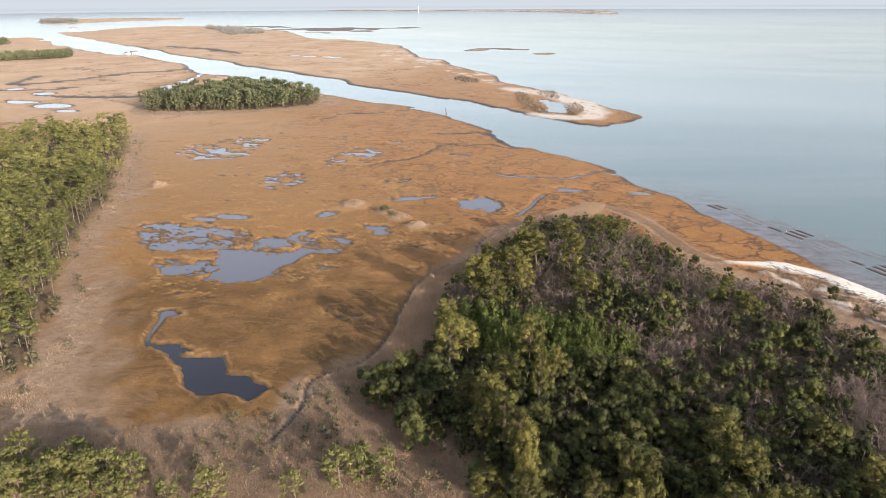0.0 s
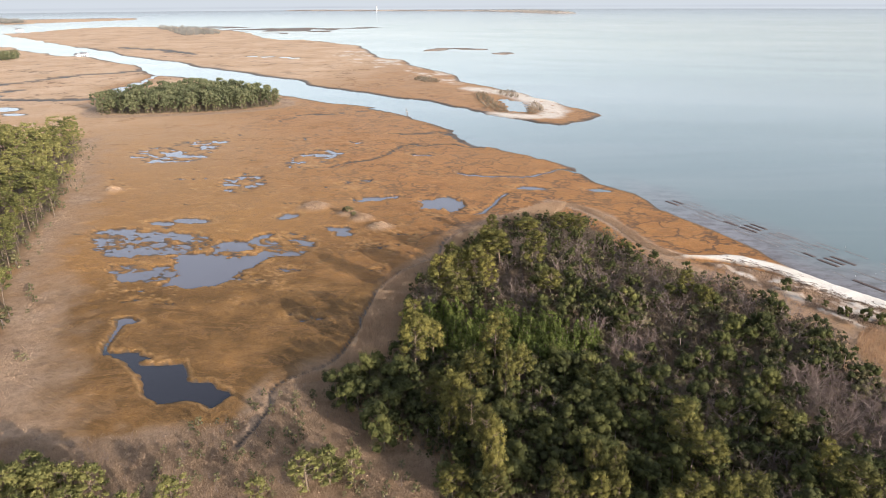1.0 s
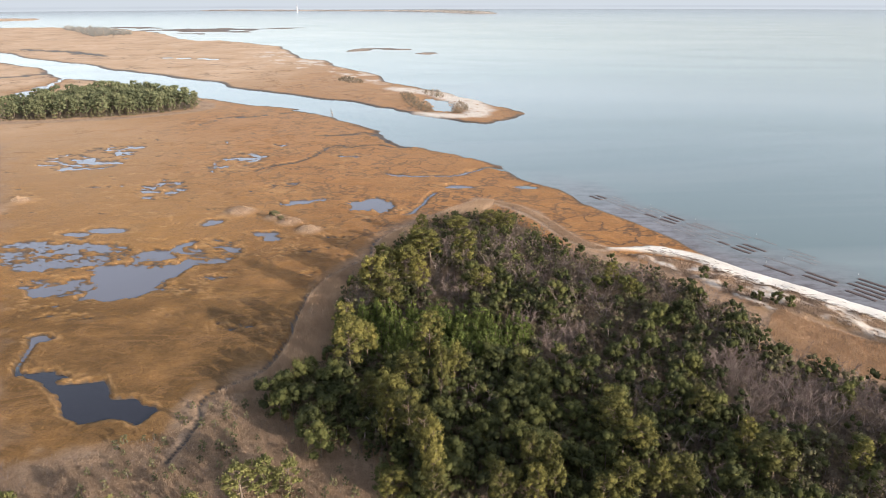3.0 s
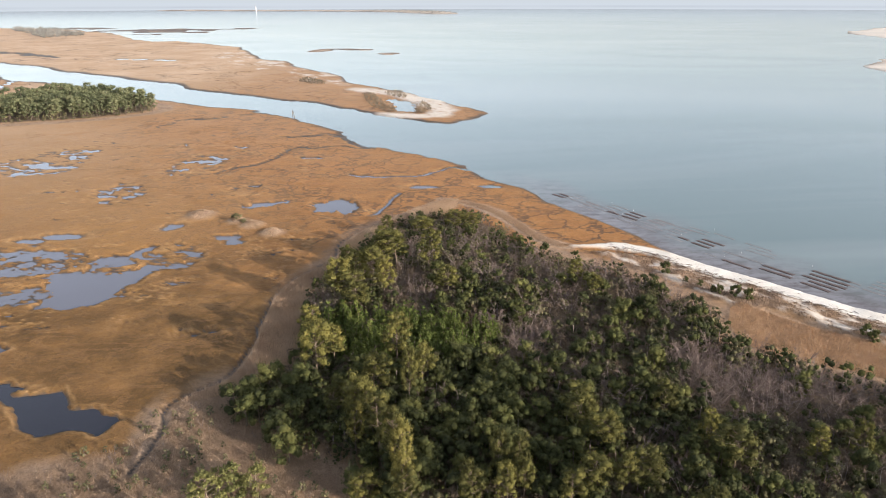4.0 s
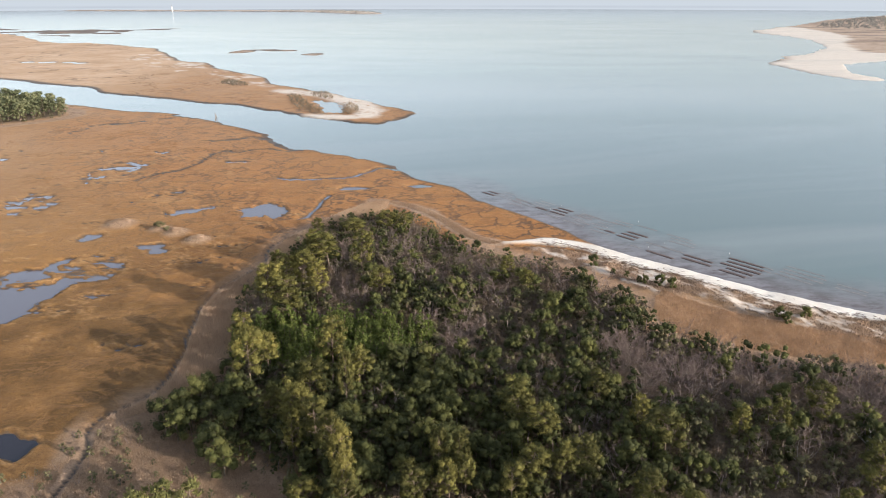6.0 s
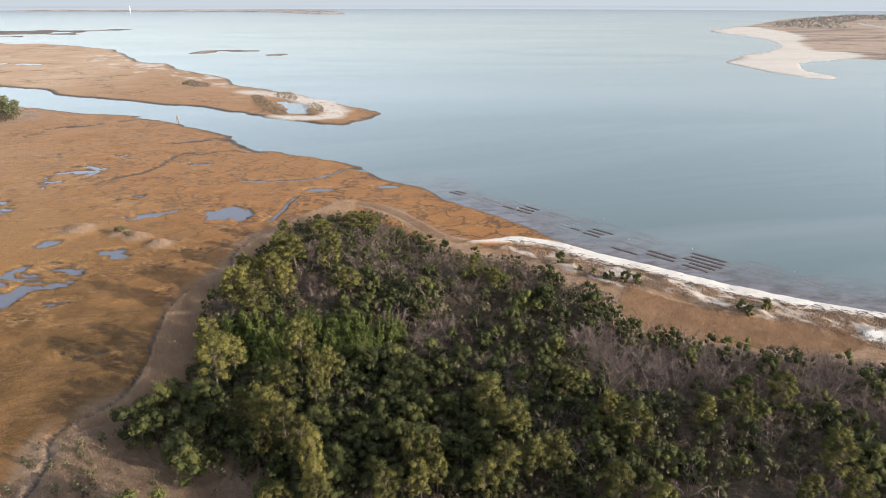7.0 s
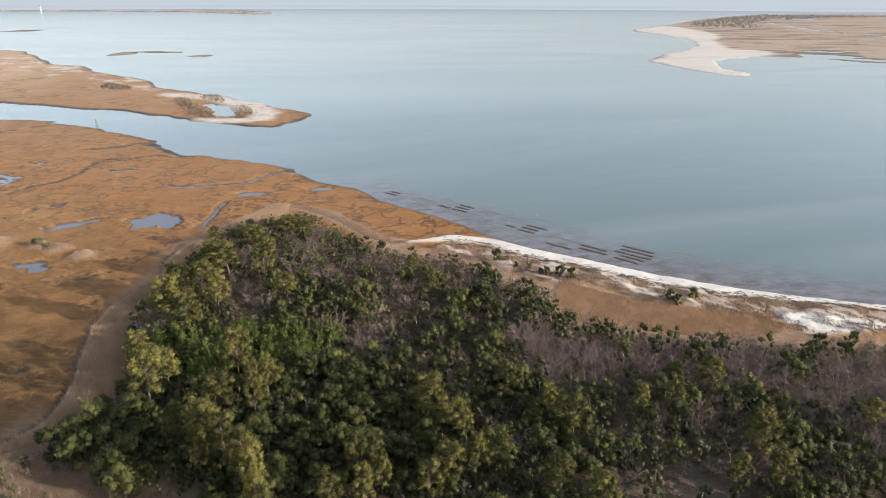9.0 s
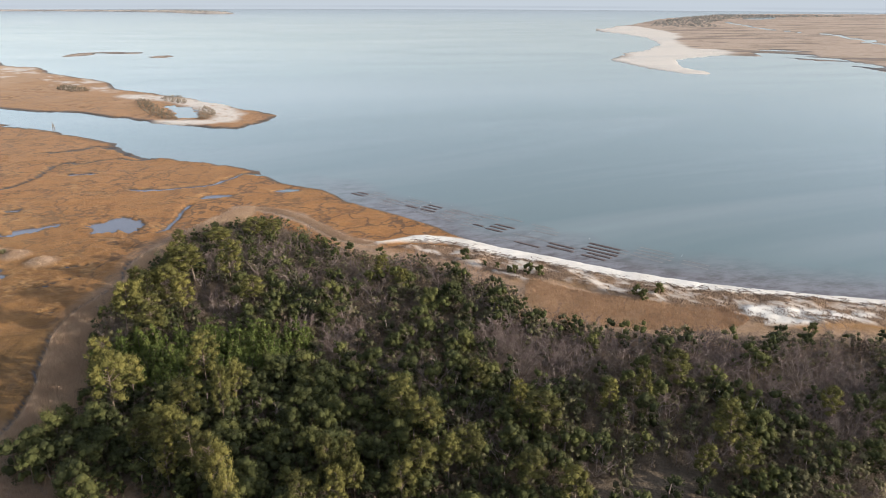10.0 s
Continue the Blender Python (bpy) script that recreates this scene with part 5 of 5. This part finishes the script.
thicket("grey_shrubs", "small olive-grey shrubs in the straw", "shrubs", SHRUB, TWIG, OLIVE,
        [(x, y, z, rng.uniform(0.3, 0.6)) for (x, y), z in zip(spots, ground_heights(spots))], rng)
spots = scatter(WEST_WOOD, 4.6, rng, lambda q: ahead(q, 380) & (inside(q[:, 0], q[:, 1], WEST_WOOD) < 14))
thicket("wood_edge_shrubs", "low olive shrubs under the pine wood edge", "shrubs", SHRUB, TWIG, OLIVE,
        [(x, y, z, rng.uniform(0.5, 1.3)) for (x, y), z in zip(spots, ground_heights(spots))], rng)

spots = scatter(STRAW_WEST, 5.6, rng, lambda q: ahead(q, 380) & (inside(q[:, 0], q[:, 1], WEST_WOOD) > -7) & (fbm(q[:, 0], q[:, 1], 12.0, 99) > 0.0))
thicket("straw_shrubs", "small olive shrubs between pine wood and straw", "shrubs", SHRUB, TWIG, OLIVE,
        [(x, y, z, rng.uniform(0.25, 0.7)) for (x, y), z in zip(spots, ground_heights(spots))], rng)
spots = scatter(GROVE, 4.6, rng, lambda q: inside(q[:, 0], q[:, 1], GROVE) < 7)
thicket("grove_shrubs", "dark shrubs under the grove pines", "shrubs", SHRUB, TWIG, OLIVE,
        [(x, y, z, rng.uniform(0.7, 1.5)) for (x, y), z in zip(spots, ground_heights(spots))], rng)

# ---- young pines and shrubs standing apart ----
young = tree_kind("young_pine", "young bright yellow-green pine among dry reeds", "pine tree", "young pines in the straw",
                  [pine_arrays(s, 5.0, 1.9, 24, 30, 0.17, 0.12) for s in (71, 72, 73)], BARK, SUNLIT_NEEDLES)
bushes = scatter(SW_BUSHES, 3.3, rng, lambda q: np.hypot(q[:, 0], q[:, 1]) > 70)
YOUNG_PINES = YOUNG_PINES + [tuple(p) for p in bushes]
for k, ((x, y), z) in enumerate(zip(YOUNG_PINES, ground_heights(np.array(YOUNG_PINES)))):
    plant(young, k, x, y, z, rng.uniform(0.75, 1.25), rng.random() * 6.28)
beach_shrubs = tree_kind("beach_shrub", "rounded dark-green shrub on the dune sand", "shrub", "shrubs of the beach",
                         [evergreen_arrays(s, 2.2, 1.1, 9, 40, 0.12) for s in (81, 82)], BARK, LEAVES)
for k, ((x, y), z) in enumerate(zip(BEACH_BUSHES, ground_heights(np.array(BEACH_BUSHES)))):
    plant(beach_shrubs, k, x, y, z, (1.4, 0.7, 0.7, 0.75, 0.95, 1.3, 1.2, 1.1, 1.2, 1.2, 1.1)[k], rng.random() * 6.28)

# ---- reedy hummocks in the marsh ----
for (hx, hy), size in zip(HUMMOCKS, (3.6, 3.2, 2.8, 2.0, 2.2)):
    q = rng.normal(0, 0.5, (900, 2)) * size + (hx, hy)
    reed_bed("hummock_grass", "pale tussock of dry grass on a marsh hummock", "grass", REED, q, 0.45, 0.06, rng)
marsh_shrub = tree_kind("marsh_shrub", "low grey-green shrub on a marsh hummock", "shrub", "shrubs of the hummocks", [evergreen_arrays(91, 1.8, 1.6, 9, 36, 0.15)], TWIG, OLIVE)
for k, (x, y) in enumerate(((-74.0, 190.5), (-71.5, 189.0), (-76.0, 192.5))):
    plant(marsh_shrub, k, x, y, ground_height(x, y), (0.8, 0.6, 0.5)[k], k * 2.0)

# ---- dead snags ----
snags = tree_kind("dead_snag", "bleached dead tree with broken limbs", "dead tree", "snags of the marsh edge",
                  [(bare_arrays(s, 7.0, 5)[0], bare_arrays(s, 7.0, 14)[1]) for s in (61, 62, 63)], SNAG, SNAG)
for k, ((x, y), z) in enumerate(zip(SNAGS, ground_heights(np.array(SNAGS)))):
    plant(snags, k, x, y, z, (0.9, 0.5, 1.5, 1.4, 1.4, 0.62, 0.75, 0.7, 0.75, 0.9)[k], k * 1.3)


# ---- oyster racks on the mudflat ----
def box(sx, sy, sz, cx=0.0, cy=0.0, cz=0.0):
    bm = bmesh.new()
    bmesh.ops.create_cube(bm, size=1.0, matrix=Matrix.LocRotScale((cx, cy, cz), None, (sx, sy, sz)))
    bmesh.ops.bevel(bm, geom=bm.edges[:], offset=min(sx, sy, sz) * 0.12, segments=1, affect="EDGES")
    return bm


def solid(name, bm, material):
    me = bpy.data.meshes.new(name)
    bm.to_mesh(me)
    bm.free()
    me.materials.append(material)
    return me


def ring_stack(levels, sides=12):
    """A turned shape through (height, radius) levels."""
    verts = [(r * math.cos(2 * math.pi * k / sides), r * math.sin(2 * math.pi * k / sides), z) for z, r in levels for k in range(sides)]
    faces = [(i * sides + k, i * sides + (k + 1) % sides, (i + 1) * sides + (k + 1) % sides, (i + 1) * sides + k) for i in range(len(levels) - 1) for k in range(sides)]
    return np.array(verts), np.array(faces)


CAGE_MESH, RAIL_MESH = solid("cage", box(1.10, 1.05, 0.24), CAGE), solid("rail", box(1.0, 0.07, 0.07), CAGE)
SUNKEN_MESH, SUNKEN_RAIL = solid("sunken_cage", box(1.0, 0.75, 0.2), SUNKEN), solid("sunken_rail", box(1.0, 0.07, 0.07), SUNKEN)


def oyster_rack(long, clear):
    """A row of cages on two rails, of that length."""
    label = "row of dark mesh oyster cages on the shallow flat" if clear else "sunken row of oyster cages on the flat, greyed as if under water"
    root = tagged(new("oyster_rack"), label, "oyster rack", "oyster racks on the flat")
    for side in (-0.24, 0.24):
        rail = part("rail", RAIL_MESH if clear else SUNKEN_RAIL, root)
        rail.location, rail.scale = (0, side, 0.0), (long, 1, 1)
    count = int(long / 1.17)
    for k in range(count):
        part("cage", CAGE_MESH if clear else SUNKEN_MESH, root).location = (1.17 * (k - (count - 1) / 2), 0.03 * math.sin(k * 2.1), 0.10)
    return root


along = math.degrees(math.atan2(-7.4, 5.7))
ux, uy = math.cos(math.radians(along)), math.sin(math.radians(along))
stake_spots = []
for k, (x, y, long, rows, clear) in enumerate(SOUTH_RACKS + NORTH_RACKS + OUTER_RACKS):
    for row in range(rows):
        off, shift = row * 2.5, 0.5 * math.sin(k * 2.3 + row * 1.9)
        cx, cy = x + ux * (long / 2 + shift) - uy * off, y + uy * (long / 2 + shift) + ux * off
        oyster_rack(long * (1 - 0.12 * abs(math.sin(k + row))), clear).matrix_basis = pose(cx, cy, -0.12 if clear else -0.185, 0, 0, along + 1.2 * math.sin(k * 2.3 + row))
    if k % 3 == 0:
        stake_spots.append((x - ux * 0.6 - uy * rows * 2.4, y - uy * 0.6 + ux * rows * 2.4))


def marker_stake(x, y, tall):
    root = tagged(new("marker_stake"), "thin white plastic pipe standing in the shallow water", "stake", "stakes of the oyster beds")
    root.location = (x, y, -0.6)
    part("pipe", mesh_from("pipe", *ring_stack([(0, 0.032), (0.6 + tall, 0.032), (0.6 + tall, 0.001)], 6), WHITE), root)
    part("collar", mesh_from("collar", *ring_stack([(0.72, 0.046), (0.72, 0.07), (0.82, 0.07), (0.82, 0.046)], 6), CAGE), root, "dark rope collar")


for k, (x, y) in enumerate(stake_spots):
    marker_stake(x, y, 0.45 + 0.2 * math.sin(k * 1.3))


# ---- wrack and driftwood along the top of the beach ----
def wrack(rng):
    pieces = []
    inner = rounded(BEACH_SAND[15:], False)
    for k in range(900):
        i = rng.integers(len(inner) - 1)
        f = rng.random()
        c = inner[i] * (1 - f) + inner[i + 1] * f + rng.normal(0, 1.3, 2)
        a, ln = math.radians(along) + rng.normal(0, 0.6), 0.2 + 0.9 * rng.random() ** 2
        d = np.array([math.cos(a), math.sin(a)]) * ln
        pieces.append((c, d))
    z = ground_heights(np.array([p[0] for p in pieces]))
    return gather([tube([(*(c - d), h + 0.03), (*(c + d), h + 0.06)], [0.07, 0.03], 4) for (c, d), h in zip(pieces, z)])


tagged(new("beach_wrack", mesh_from("beach_wrack", *wrack(rng), DUNE_GRASS)), "line of dark drift stalks along the top of the beach", "driftwood", kind="stuff")


# ---- channel marker ----
def channel_marker():
    (x, y), root = STAKE[0], tagged(new("channel_marker"), "two weathered timber piles leaning together in the channel", "channel marker")
    root.location = (x, y, 0)
    for k, (dx, lean) in enumerate(((-0.5, 0.06), (0.5, -0.16))):
        part("pile", mesh_from("pile", *tube([(dx, 0, -0.8), (dx + lean, 0, 1.5), (dx + lean * 3, 0.1, 4.6 - k * 1.1)], [0.17, 0.16, 0.13], 7), BARK), root)
    part("crossbar", solid("crossbar", box(1.3, 0.12, 0.2, 0, 0.1, 2.2), SNAG), root)


channel_marker()


# ---- lighthouse and far houses ----
def lighthouse():
    (x, y), root = LIGHTHOUSE[0], tagged(new("lighthouse"), "tall white tapered lighthouse on the far island", "lighthouse")
    root.location, root.scale = (x, y, ground_height(x, y)), (0.9, 0.9, 0.8)
    tower = part("tower", mesh_from("tower", *ring_stack([(-1, 3.6), (0, 3.6), (10, 3.0), (20, 2.5), (28, 2.2), (29, 2.3)], 16), WHITE), root, "white painted tapered tower")
    for k in range(3):
        part("window", solid("window", box(0.9, 0.3, 1.5, 0, -(3.25 - 0.42 * k), 6.0 + 8.0 * k), GLASS), tower, "small dark window")
    part("gallery", mesh_from("gallery", *ring_stack([(28.6, 2.2), (29.0, 3.4), (29.5, 3.4), (29.6, 1.7)], 16), ROOF), root, "dark iron gallery")
    part("lantern", mesh_from("lantern", *ring_stack([(29.5, 1.6), (32.4, 1.6), (32.5, 0.1)], 12), GLASS), root, "glazed lantern")
    part("dome", mesh_from("dome", *ring_stack([(32.3, 2.0), (32.9, 1.8), (34.0, 0.9), (35.0, 0.1)], 12), ROOF), root, "dark dome roof")


lighthouse()


def house(x, y, wide, deep, tall, turn):
    root = tagged(new("house"), "small white house with a grey gable roof on the far marsh", "house", "far houses")
    root.matrix_basis = pose(x, y, ground_height(x, y) - 0.1, 0, 0, turn)
    wall = part("wall", solid("wall", box(wide, deep, tall, 0, 0, tall / 2), WHITE), root)
    w, d, rise, t = wide / 2 + 0.4, deep / 2 + 0.5, deep * 0.32, 0.25
    verts = [(s * w, q * d, tall + h + o) for o in (0, t) for s in (-1, 1) for q, h in ((-1, 0), (0, rise), (1, 0))]
    faces = [(6, 7, 10, 9), (7, 8, 11, 10), (0, 3, 4, 1), (1, 4, 5, 2), (0, 1, 7, 6), (1, 2, 8, 7), (3, 9, 10, 4), (4, 10, 11, 5), (0, 6, 9, 3), (2, 5, 11, 8)]
    part("roof", mesh_from("roof", verts, faces, ROOF), root)
    gable = [(s * (wide / 2 - 0.05), q * deep / 2, tall + h) for s in (-1, 1) for q, h in ((-1, 0), (1, 0), (0, rise * 0.96))]
    part("gable", mesh_from("gable", gable, [(0, 1, 2), (3, 5, 4)], WHITE), root)
    for k in range(3):
        part("window", solid("window", box(wide * 0.14, 0.1, tall * 0.4, (k - 1) * wide * 0.3, -deep / 2 - 0.03, tall * 0.55), GLASS), wall, "dark window pane")


for k, (x, y) in enumerate(HOUSES):
    house(x, y, (8, 15, 6)[k], (5.5, 8, 4.5)[k], (2.8, 4.0, 2.6)[k], (20, 40, -10)[k])
